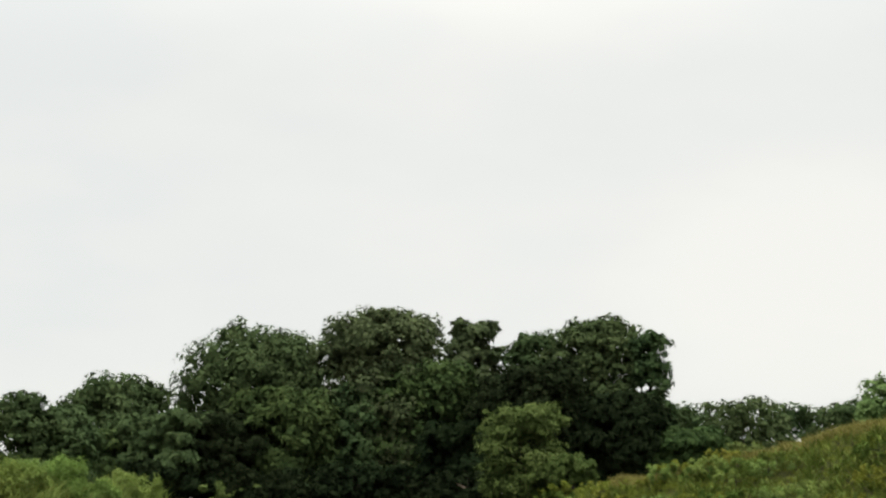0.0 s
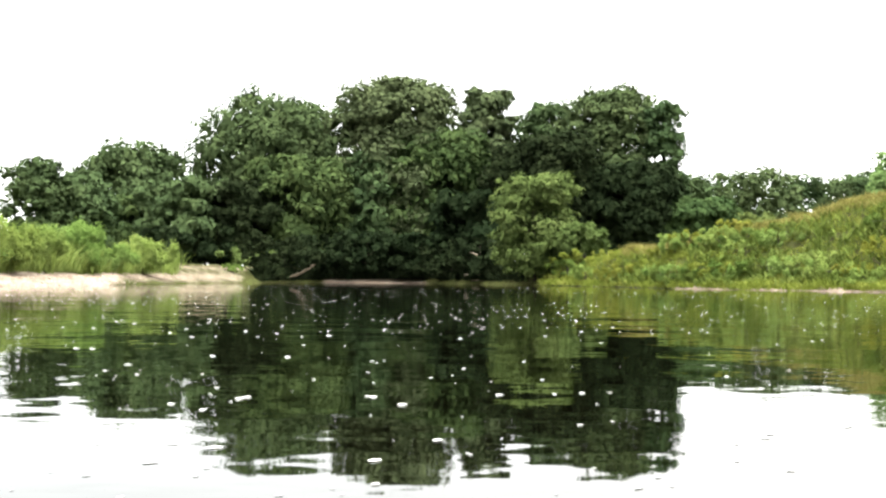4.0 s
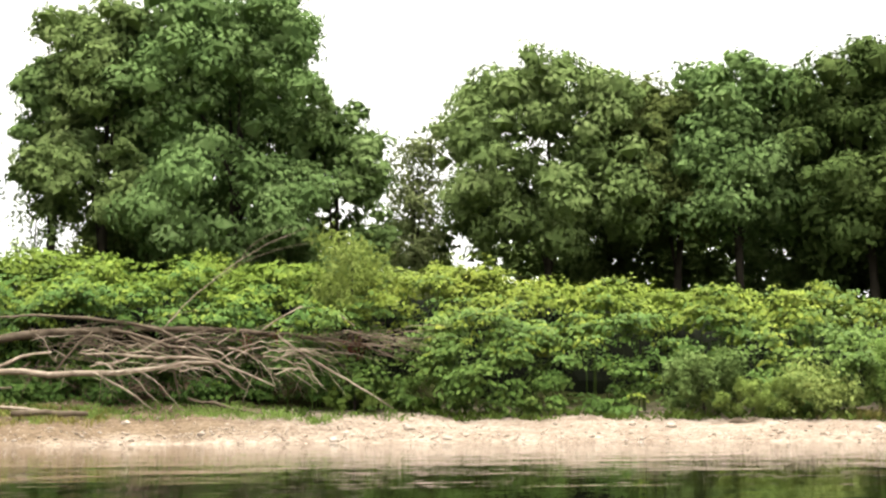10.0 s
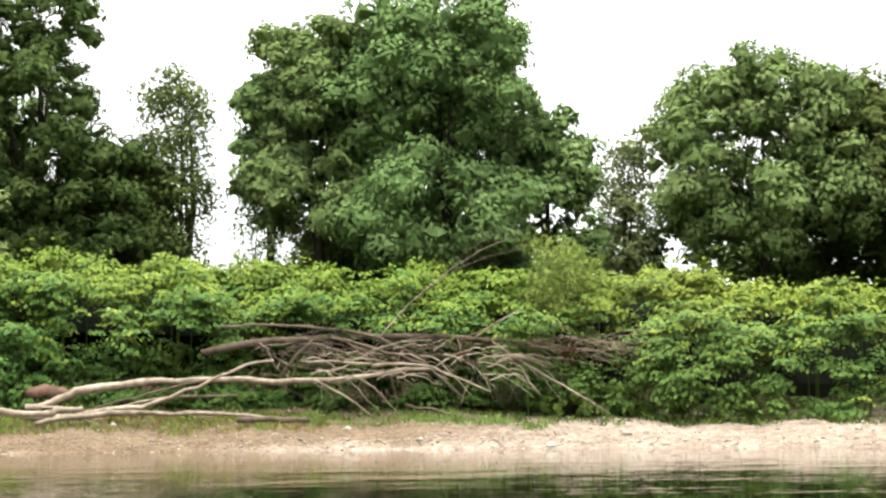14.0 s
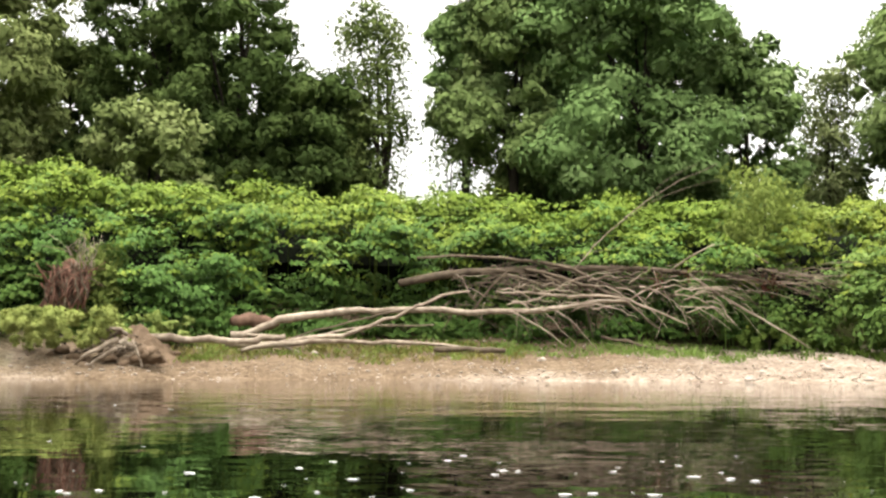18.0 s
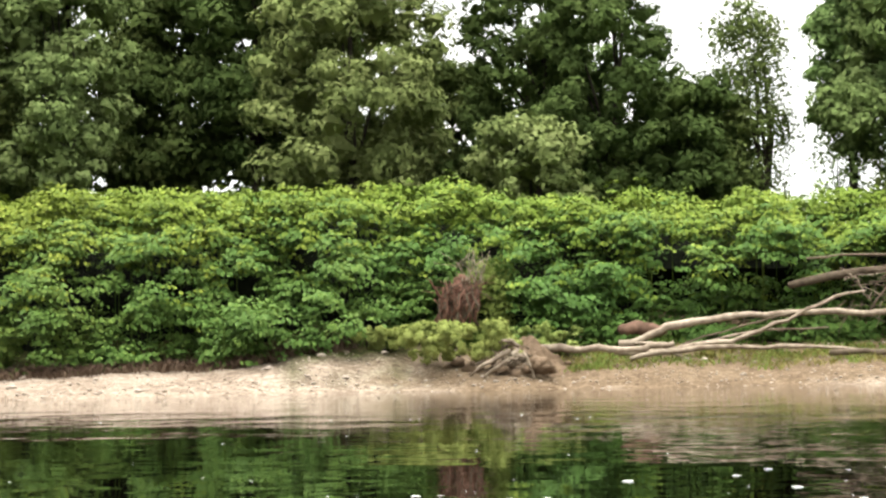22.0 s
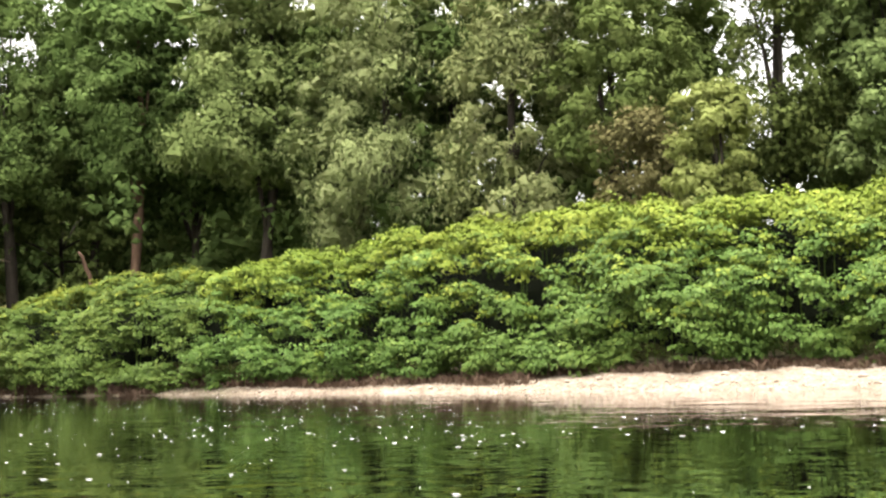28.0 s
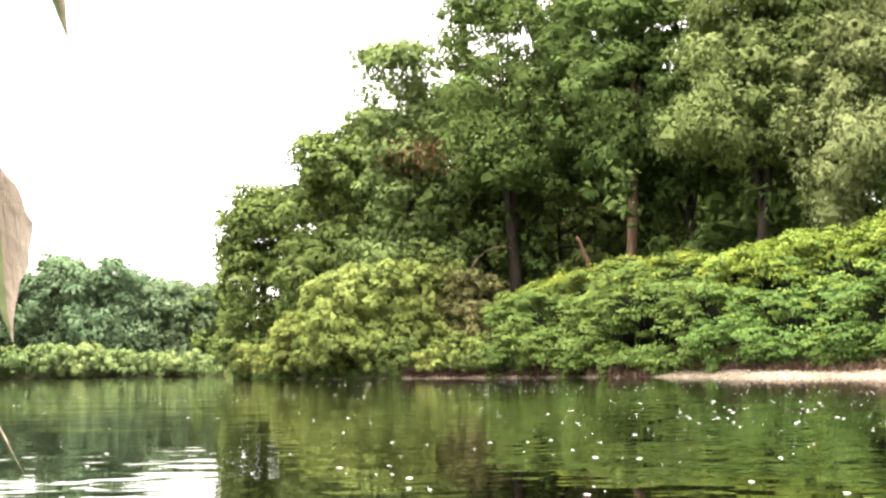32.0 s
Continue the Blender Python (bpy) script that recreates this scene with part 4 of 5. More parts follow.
    if stems:
        part("stems", mesh_of("stems", *joined(stems), M_WEED), ob)


MOUNDS, SPRAYS = 33.0, 15
KNOT = "dense bright green knotweed thicket with broad leaves"
for a, b, lab in ((-46, -34, KNOT + ", low by the bar"), (-34, -24, KNOT), (-24, -14, KNOT), (-14, -5, KNOT + " behind the fallen tree"), (-5, 4, KNOT + " behind the fallen tree"),
                  (4, 14, KNOT), (14, 24, KNOT + " behind the rotten stump"), (24, 34, KNOT), (34, 44, KNOT), (44, 54, KNOT + ", sloping down"), (54, 63, KNOT + ", sloping down"), (63, 71, KNOT + ", low at the bend")):
    knotweed(a, b, 300 + a, lab)


def low_growth(name, label, category, yaw0, yaw1, off0, off1, n, tall, material, seed, blades=9, thin=0.05, lift=0.0, rel=False, cover=0.12):
    """Tufts of upright blades or weeds spread over a strip of the ground, measured from the water's edge."""
    rng = np.random.default_rng(seed)
    yaw = rng.uniform(yaw0, yaw1, n)
    far = rng.uniform(off0, off1, n)
    if rel:
        far = far * (land(yaw, BAR_W) + land(yaw, BANK_W))
    deep = land(yaw, EDGE) + far
    clump = np.array([noise.noise(Vector((a * 1.3, b * 0.8, seed))) for a, b in zip(yaw, deep)])
    keep = clump > -cover - 0.25 * rng.random(n)
    yaw, deep, clump = yaw[keep], deep[keep], clump[keep]
    n = len(yaw)
    ry = np.radians(np.repeat(yaw, blades))
    dd = np.repeat(deep, blades)
    z = np.repeat(height(yaw, deep), blades) + lift
    base = np.stack([-np.sin(ry) * dd, np.cos(ry) * dd, z - 0.05], 1)
    base[:, :2] += rng.normal(size=(len(base), 2)) * 0.16
    h = tall * rng.uniform(0.5, 1.2, len(base)) * np.repeat(0.75 + 0.7 * clump, blades)
    lean = rng.normal(size=(len(base), 2)) * 0.55
    tipv = base + np.stack([lean[:, 0] * h, lean[:, 1] * h, h], 1)
    mid = base + np.stack([lean[:, 0] * h * 0.35, lean[:, 1] * h * 0.35, h * 0.6], 1)
    w = thin * rng.uniform(0.6, 1.4, len(base))
    a = rng.uniform(0, np.pi, len(base))
    off = np.stack([np.cos(a) * w, np.sin(a) * w, 0 * w], 1)
    verts = np.stack([base - off * 0.5, mid - off * 0.5, tipv, mid + off * 0.5], 1).reshape(-1, 3)
    faces = np.arange(len(verts)).reshape(-1, 4)
    ob = new(name, mesh_of(name, verts, faces, material))
    return tagged(ob, label, category, kind="stuff")


low_growth("bank_grass", "tall green meadow grass covering the sloping bank", "grass", -94, -66.6, 0.03, 1.2, 9000, 0.3, M_GRASS, 401, 5, 0.04, rel=True, cover=0.6)
low_growth("dry_grass", "straw-coloured seeding grass on the crest of the bank", "grass", -94, -70, 0.78, 1.12, 5200, 0.45, M_STRAW, 402, 7, 0.03, rel=True)
low_growth("bank_weeds", "darker green weeds on the grassy bank", "weeds", -94, -69, 0.05, 0.75, 2200, 0.55, M_WEED, 403, 8, 0.07, rel=True, cover=-0.02)
for n, yaw in enumerate(np.arange(-29.5, -52.0, -1.35)):
    u = (yaw + 29.5) / -24
    tall = 2.15 - 1.0 * max(0, u - 0.55) / 0.45 + 0.25 * math.sin(n * 2.4)
    dist = float(land(yaw, EDGE) + land(yaw, BAR_W)) + 0.9 + 0.5 * math.sin(n * 1.9)
    tree("willow_shrub", "light green feathery willow shrub behind the gravel bar", float(yaw), dist, 2.2 + 0.35 * math.sin(n * 3.3), tall * (1 + 0.2 * u) - 0.15, 0.42, M_SHRUB, 4200, 0.14, 500 + n, droop=-1.1, group="willow scrub", boughs=30, full=1.2)
tree("willow_shrub", "grey-green willow shrub at the edge of the gravel", -28.0, 33.2, 2.5, 2.1, 0.5, M_SHRUB, 3400, 0.14, 540, droop=-1.0, group="willow scrub", boughs=28, clear=-2, full=1.2)
tree("willow_shrub", "low feathery shrub spreading over the gravel", -21.9, 32.8, 2.1, 1.25, 0.45, M_SHRUB, 2600, 0.13, 541, droop=-0.8, group="willow scrub", boughs=24, clear=-2, full=1.2)
tree("willow_shrub", "soft green upright shrub against the knotweed", -20.0, 33.4, 1.8, 1.85, 0.5, M_BUSH, 3000, 0.13, 542, droop=-1.0, group="willow scrub", boughs=26, clear=-2, full=1.2)
low_growth("bar_scrub", "feathery light green shoots along the back of the bar", "scrub", -52.3, -27, 5.6, 8.2, 2200, 0.95, M_SHRUB, 544, 7, 0.05, cover=0.4)
low_growth("straw_heap", "heap of dry straw washed up by the shrubs", "flood debris", -26.2, -24.8, 4.3, 4.9, 70, 0.3, M_STRAW, 543, 12, 0.03)
for n, (yaw, w, top) in enumerate(((-38, 6, 4.6), (-33, 6, 5.2), (-27, 6, 5.6), (-22, 6, 6.2), (-17, 6, 6.4), (-12, 6, 6.2), (-7.5, 4, 5.8), (-2, 6, 6.4), (1.2, 4, 6.2), (12.2, 4, 6.4), (15.5, 5, 7.4), (20, 5, 7.2), (25, 5, 7.4), (30, 6, 7.6), (35.5, 6, 7.6), (41, 6, 7.0), (46.5, 6, 7.4), (52, 7, 7.0), (57.5, 7, 6.6), (63, 8, 6.6), (68, 8, 6.8))):
    far = 52 + 2 * math.sin(n * 2.2) + max(0, yaw - 45) * 0.7 + (6 if yaw > 59 else 0)
    tree("understory_bush", "dark undergrowth in the shade of the trees", yaw, far, 1.3 * w * far / 47, 1.1 * top * far / 47, 1.0, M_DARK, 1300, 0.34, 560 + n, group="undergrowth", boughs=20, full=1.45)
    if not 0 < yaw < 4:
        tree("understory_bush", "low undergrowth filling the gaps between the trees", yaw + 2.5, far + 2.5, 1.3 * w * far / 47, 5.4 * far / 47, 1.0, M_DARK, 1300, 0.34, 860 + n, group="undergrowth", boughs=16)
low_growth("bar_weeds", "low green weeds at the foot of the thicket", "weeds", -27, -9, 4.0, 5.4, 180, 0.24, M_WEED, 405, 9, 0.07)
low_growth("bar_weeds", "sparse weeds on the mud under the fallen tree", "weeds", -9, 16, 3.4, 5.4, 300, 0.16, M_WEED, 408, 8, 0.05)
low_growth("bar_weeds", "low green weeds at the foot of the thicket", "weeds", 12, 24, 3.6, 5.5, 160, 0.4, M_WEED, 406, 9, 0.09)
low_growth("bar_weeds", "dusty weeds along the edge of the gravel", "weeds", 24, 66, 4.0, 5.0, 130, 0.2, M_WEED, 407, 8, 0.05)

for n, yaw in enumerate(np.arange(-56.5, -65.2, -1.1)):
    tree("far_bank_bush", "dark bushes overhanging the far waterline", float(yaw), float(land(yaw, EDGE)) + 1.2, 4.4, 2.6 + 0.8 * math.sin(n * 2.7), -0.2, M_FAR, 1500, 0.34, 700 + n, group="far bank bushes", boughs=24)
for n, yaw in enumerate(np.arange(70.6, 80.6, 1.1)):
    tree("waterside_bush", "low bushes trailing over the bank at the bend", float(yaw), float(land(yaw, EDGE)) + 0.9, 3.6 + 0.02 * n * n, 1.5 + 0.5 * math.sin(n * 2.1) + 0.1 * n, -0.2, M_BEND if n % 3 else M_BUSH, 1500, 0.24, 730 + n, group="waterside bushes", boughs=24)
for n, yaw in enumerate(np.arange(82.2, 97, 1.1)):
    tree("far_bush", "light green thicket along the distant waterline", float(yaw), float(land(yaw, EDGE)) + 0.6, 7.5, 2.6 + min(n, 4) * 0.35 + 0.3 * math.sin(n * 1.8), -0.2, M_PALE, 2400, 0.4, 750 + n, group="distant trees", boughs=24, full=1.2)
hum = np.random.default_rng(640)
for n in range(64):
    yaw = -67.6 - 25 * hum.random()
    up_bank = 0.72 * hum.random() ** 1.2
    dist = float(land(yaw, EDGE)) + 0.9 + up_bank * (float(land(yaw, BANK_W)) + 0.5)
    z = float(height(yaw, dist))
    tree("grass_bush", "rounded clump of long meadow grass on the bank", yaw, dist, hum.uniform(1.5, 3.2), z + hum.uniform(0.4, 0.9), z, (M_GRASS, M_SHRUB, M_GRASS, M_WEED)[n % 4], 750, 0.17, 1100 + n, droop=-0.7, group="grass clumps", boughs=18, slim=0.2)

# ragged growth hanging over the banks where no gravel shows
low_growth("bank_fringe", "tangled leaves hanging over the bank at the bend", "weeds", 74.5, 81, -0.05, 1.6, 1100, 0.45, M_BUSH, 411, 7, 0.13, cover=0.6)
low_growth("bank_roots", "brown bare roots and dead stems along the undercut bank", "roots", 64.5, 75.5, -0.05, 0.9, 1100, 0.34, M_ROOT, 417, 7, 0.045, cover=0.6)
low_growth("dead_stalks", "muddy brown stalks and dead leaves at the foot of the thicket", "dead stalks", 24.5, 50, 3.5, 4.7, 1500, 0.3, M_ROOT, 418, 6, 0.04, cover=0.3)
low_growth("dead_stalks", "muddy brown stalks and dead leaves at the foot of the thicket", "dead stalks", 50, 64, 1.4, 3.6, 1100, 0.3, M_ROOT, 419, 6, 0.05, cover=0.3)
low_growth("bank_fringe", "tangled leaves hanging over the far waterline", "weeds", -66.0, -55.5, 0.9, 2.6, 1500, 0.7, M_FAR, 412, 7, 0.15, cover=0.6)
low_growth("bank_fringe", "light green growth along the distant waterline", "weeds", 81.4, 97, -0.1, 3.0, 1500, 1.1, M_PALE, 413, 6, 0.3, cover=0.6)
low_growth("shore_grass", "bright tufts of grass on the mud under the fallen tree", "grass", -6, 5.5, 2.6, 3.9, 260, 0.22, M_SHRUB, 414, 12, 0.03, cover=0.0)
low_growth("shore_grass", "sparse yellowish weeds on the mud beside the pale logs", "grass", 5, 17.5, 1.6, 3.6, 330, 0.17, M_SHRUB, 415, 10, 0.04, cover=-0.03)
low_growth("dry_grass", "yellowed tufts of grass on the mud beside the pale logs", "grass", 3, 17.5, 1.6, 3.8, 360, 0.2, M_STRAW, 420, 9, 0.035, cover=0.0)
low_growth("bank_fringe", "long grass hanging to the water in tufts with sand between", "grass", -94, -66.8, -0.1, 0.7, 1500, 0.38, M_GRASS, 416, 8, 0.04, cover=0.02)
for n, yaw in enumerate(np.arange(58, 76, 1.9)):
    tree("understory_bush", "dark trees closing the back of the wood at the bend", float(yaw) + 0.9, 84 + n * 1.6, 10.0, 13.0 + math.sin(n * 1.7), 1.0, M_DARK, 2400, 0.5, 930 + n, group="undergrowth", boughs=22, full=1.6)
    tree("understory_bush", "dark undergrowth deep in the wood at the bend", float(yaw), 70 + n * 1.6, 7.5, 8.5 + 0.8 * math.sin(n * 2.3), 1.0, M_DARK, 1700, 0.4, 900 + n, group="undergrowth", boughs=20)


# ---- driftwood and fallen trees ----
def spot(yaw, z, dist):
    return ahead(yaw, dist, z)


def wood(root, name, dist, pts, radii, material, seed, label="", under=None):
    """One limb under a thing, through a few bearings and heights at about one distance."""
    rng = np.random.default_rng(seed)
    line = [spot(y, z, dist + rng.uniform(-0.12, 0.12)) - root.location for y, z in pts]
    r = 0.76 * np.interp(np.linspace(0, 1, len(line)), np.linspace(0, 1, len(radii)), radii)
    v, f = tube(line, r, 8, 0.012 + max(r) * 0.22, seed)
    return part(name, mesh_of(name, v, f, material, True), under or root, label)


fallen = thing("fallen_tree", on_land(0, 35.4), "brown fallen tree with bare tangled branches lying along the bank", "fallen tree")
fallen_trunk = wood(fallen, "trunk", 35.5, ((7.8, 2.3), (5.7, 2.55), (3.3, 2.65), (0.9, 2.7), (-1.6, 2.64), (-4.1, 2.56), (-6.7, 2.33), (-8.4, 2.15)), (0.13, 0.12, 0.09, 0.07, 0.03), M_BROWNWOOD, 1)
wood(fallen, "branch", 35.2, ((7.1, 2.9), (5.1, 2.96), (3.0, 2.88), (0.9, 2.65), (-0.9, 2.05)), (0.03, 0.05, 0.05), M_BROWNWOOD, 2)
wood(fallen, "branch", 34.6, ((1.2, 1.93), (-0.7, 2.0), (-1.9, 1.7), (-3.4, 1.3)), (0.05, 0.045, 0.02), M_DEAD, 3)
wood(fallen, "branch", 34.8, ((2.8, 2.62), (0.5, 2.25), (-0.7, 2.0), (-1.6, 1.6), (-2.4, 1.17)), (0.05, 0.05, 0.02), M_BROWNWOOD, 4)
wood(fallen, "branch", 34.8, ((-3.5, 2.5), (-5.1, 1.8), (-6.8, 1.28), (-8.0, 0.75)), (0.04, 0.035, 0.02), M_DEAD, 5)
wood(fallen, "branch", 35.0, ((2.4, 2.6), (1.2, 2.2), (0.4, 1.62), (0.2, 1.0)), (0.04, 0.03, 0.02), M_BROWNWOOD, 6)
wood(fallen, "branch", 35.0, ((4.9, 1.6), (4.4, 2.07), (3.5, 2.6)), (0.03, 0.03), M_BROWNWOOD, 7)
wood(fallen, "branch", 34.8, ((4.0, 2.08), (2.8, 2.05), (1.2, 1.98)), (0.03, 0.05), M_DEAD, 8)
wood(fallen, "branch", 35.0, ((-1.2, 1.9), (-1.9, 2.2), (-2.3, 2.03)), (0.03, 0.02), M_DEAD, 9)
wood(fallen, "branch", 35.2, ((-6.7, 2.35), (-8.4, 1.87), (-9.3, 1.64)), (0.03, 0.015), M_BROWNWOOD, 10)
wood(fallen, "branch", 35.4, ((-2.8, 2.6), (-4.4, 3.3), (-5.7, 3.16), (-6.5, 2.76)), (0.03, 0.02), M_DEAD, 11)
wood(fallen, "snag", 35.0, ((0.9, 2.62), (0.2, 3.18), (-0.7, 3.66), (-2.0, 4.3), (-3.0, 4.68), (-4.6, 5.1)), (0.020, 0.018, 0.013, 0.007), M_DEAD, 12, "pale bare branch rising over the knotweed")
wood(fallen, "snag", 35.0, ((-0.7, 3.66), (-2.7, 4.5), (-4.9, 4.75)), (0.015, 0.007), M_BROWNWOOD, 13)
wood(fallen, "snag", 35.0, ((-1.6, 4.1), (-2.9, 4.86), (-3.9, 5.15)), (0.013, 0.006), M_BROWNWOOD, 14)
twig_rng = np.random.default_rng(77)
for n in range(150):
    y0, z0 = twig_rng.uniform(-5.5, 6.0), twig_rng.uniform(1.5, 2.7)
    dy, dz = twig_rng.uniform(-2.0, 1.0), twig_rng.uniform(-0.7, 0.25)
    wood(fallen, "twig", 35.0 + twig_rng.uniform(-0.4, 0.3), ((y0, z0), (y0 + dy * 0.5, z0 + dz * 0.4 + 0.05), (y0 + dy, z0 + dz)), (0.015, 0.011, 0.006), M_BROWNWOOD if n % 3 else M_DEAD, 200 + n, under=fallen_trunk)
for n in range(110):
    y0, z0 = twig_rng.uniform(-1.0, 5.0), twig_rng.normal() * 0.22 + 2.35
    dy, dz = twig_rng.uniform(-2.4, -0.5), twig_rng.normal() * 0.22 - 0.12
    wood(fallen, "twig", 35.3 + twig_rng.uniform(-0.3, 0.35), ((y0, z0), (y0 + dy * 0.5, z0 + dz * 0.5 + 0.06), (y0 + dy, z0 + dz)), (0.016, 0.012, 0.006), M_BROWNWOOD, 700 + n, under=fallen_trunk)
for n in range(34):
    y0, z0 = twig_rng.uniform(-4.5, 4.0), twig_rng.uniform(1.5, 2.3)
    dy, dz = twig_rng.uniform(-2.6, -0.8), twig_rng.normal() * 0.35
    wood(fallen, "twig", 34.3 + twig_rng.uniform(-0.3, 0.2), ((y0, z0), (y0 + dy * 0.35, z0 + dz * 0.2 + 0.1), (y0 + dy * 0.7, z0 + dz * 0.7), (y0 + dy, z0 + dz - 0.15)), (0.022, 0.018, 0.012, 0.006), M_DEAD, 1100 + n, under=fallen_trunk)
for n in range(70):
    y0, z0 = twig_rng.uniform(-8.5, -3.0), twig_rng.normal() * 0.16 + 2.35
    dy, dz = twig_rng.uniform(-2.0, -0.6), twig_rng.normal() * 0.22 - 0.12
    wood(fallen, "twig", 34.9 + twig_rng.uniform(-0.3, 0.2), ((y0, z0), (y0 + dy * 0.5, z0 + dz * 0.4 + 0.05), (y0 + dy, z0 + dz)), (0.012, 0.009, 0.004), M_DEAD if n % 3 else M_BROWNWOOD, 900 + n, under=fallen_trunk)
for n, (y, z) in enumerate(((-2.3, 2.3), (-3.45, 2.5), (-6.35, 2.22), (-6.7, 2.25))):
    rng = np.random.default_rng(n)
    k = 40
    p = np.array(spot(y, z, 35.2) - fallen.location) + rng.normal(size=(k, 3)) * np.array([0.07, 0.07, 0.12])
    v, f = leaf_cards(rng, p, rng.normal(size=(k, 3)), 0.10, 0.06)
    part("withered_leaves", mesh_of("withered_leaves", v, f, M_RED), fallen_trunk, "hanging clump of rust-red dead leaves")

bleached = thing("driftwood_tree", on_land(6, 34.5), "long pale bleached trunk propped on its branches", "driftwood")
wood(bleached, "trunk", 34.6, ((14.3, 1.0), (13.0, 1.2), (12.1, 1.38), (10.1, 1.58), (8.1, 1.64), (5.0, 1.58), (2.6, 1.62), (0.5, 1.8), (-1.2, 1.86)), (0.12, 0.12, 0.10, 0.08, 0.05), M_DEAD, 21)
wood(bleached, "branch", 34.2, ((14.5, 0.8), (12.1, 0.84), (9.9, 1.0), (8.3, 1.33), (7.1, 1.68), (6.1, 1.93), (5.0, 2.06)), (0.08, 0.075, 0.06, 0.05, 0.03), M_DEAD, 22)
wood(bleached, "branch", 34.8, ((6.4, 1.28), (8.8, 1.26), (10.8, 1.0)), (0.03, 0.05), M_DEAD, 24)
wood(bleached, "branch", 34.4, ((13.0, 0.7), (11.0, 1.1), (9.0, 1.45), (7.6, 1.6)), (0.025, 0.03), M_BROWNWOOD, 25)
wood(bleached, "branch", 34.5, ((3.4, 1.6), (2.2, 1.2), (1.2, 0.75)), (0.03, 0.02), M_DEAD, 26)

low_log = thing("driftwood_log", on_land(8, 33.8), "pale log lying on the muddy shore", "driftwood")
wood(low_log, "trunk", 33.7, ((13.9, 0.62), (12.7, 0.80), (10.4, 0.86), (8.8, 0.88), (7.1, 0.82), (3.8, 0.66)), (0.07, 0.08, 0.07, 0.06, 0.04), M_DEAD, 27)
wood(low_log, "branch", 33.6, ((13.7, 1.0), (12.7, 0.96), (12.1, 0.7), (11.6, 0.5)), (0.045, 0.045, 0.03), M_DEAD, 28)
dark_log = thing("driftwood_log", on_land(5, 33.6), "short dark waterlogged log on the mud", "driftwood")
wood(dark_log, "trunk", 33.6, ((6.4, 0.68), (5.2, 0.70), (3.6, 0.66)), (0.085, 0.09, 0.07), M_BROWNWOOD, 29)
dark_log = thing("driftwood_log", on_land(-2, 34.2), "dark log half hidden in the grass", "driftwood")
wood(dark_log, "trunk", 34.2, ((-0.1, 1.0), (-1.6, 0.8), (-3.3, 0.56), (-4.6, 0.50)), (0.04, 0.05), M_BROWNWOOD, 30)
red_log = thing("driftwood_log", on_land(13.6, 35), "broken reddish-brown log end under the leaves", "driftwood")
wood(red_log, "trunk", 35.0, ((14.2, 1.30), (13.8, 1.33), (13.2, 1.36), (12.5, 1.34)), (0.17, 0.21, 0.21, 0.18), M_REDBARK, 31)

# the log with the root plate at the water's edge
rooted = thing("uprooted_log", on_land(17.5, 33.2), "pale uprooted log with a tangled root plate at the water", "driftwood")
wood(rooted, "trunk", 33.4, ((18.4, 0.95), (17.0, 0.95), (15.6, 0.86), (14.2, 0.84), (12.9, 0.9), (12.2, 0.95)), (0.13, 0.12, 0.10, 0.08), M_DEAD, 40)
main_root = wood(rooted, "root", 33.0, ((18.4, 1.05), (18.9, 0.95), (19.5, 0.69), (20.4, 0.36)), (0.09, 0.06, 0.03), M_DEAD, 41)
wood(rooted, "root", 32.8, ((18.2, 0.9), (18.9, 0.5), (19.7, 0.22)), (0.07, 0.06, 0.03), M_DEAD, 42)
wood(rooted, "root", 33.0, ((18.3, 1.0), (18.8, 1.2), (19.2, 1.12)), (0.06, 0.02), M_DEAD, 43)
wood(rooted, "root", 32.9, ((18.0, 0.8), (17.9, 0.45), (17.5, 0.2)), (0.06, 0.03), M_BROWNWOOD, 44)
root_rng = np.random.default_rng(45)
for n in range(46):
    a = root_rng.uniform(0.9, 4.4)
    y0, z0 = 18.3 + root_rng.normal() * 0.35, 0.75 + root_rng.normal() * 0.16
    r = root_rng.uniform(0.25, 0.8)
    y1, z1 = y0 - math.cos(a) * r * 1.7, z0 + math.sin(a) * r * 0.4 - 0.22
    bow = root_rng.normal() * 0.12
    wood(rooted, "rootlet", 32.75 + root_rng.uniform(-0.4, 0.2), ((y0, z0), (0.6 * y0 + 0.4 * y1 + bow, 0.5 * (z0 + z1) + 0.1), (0.2 * y0 + 0.8 * y1 - bow, 0.3 * z0 + 0.7 * max(0.1, z1)), (y1, max(0.08, z1))), (0.028, 0.018, 0.006), M_BROWNWOOD if n % 3 else M_DEAD, 400 + n, under=main_root)


def lump_mesh(name, size, material, seed, rough=0.25):
    rng = np.random.default_rng(seed)
    v = ICO_V * np.array(size)
    v = v * (1 + rough * np.array([noise.noise(Vector(p) * 1.7 + Vector((seed, 0, 0))) for p in ICO_V])[:, None])
    return mesh_of(name, v, ICO_F, material, True)


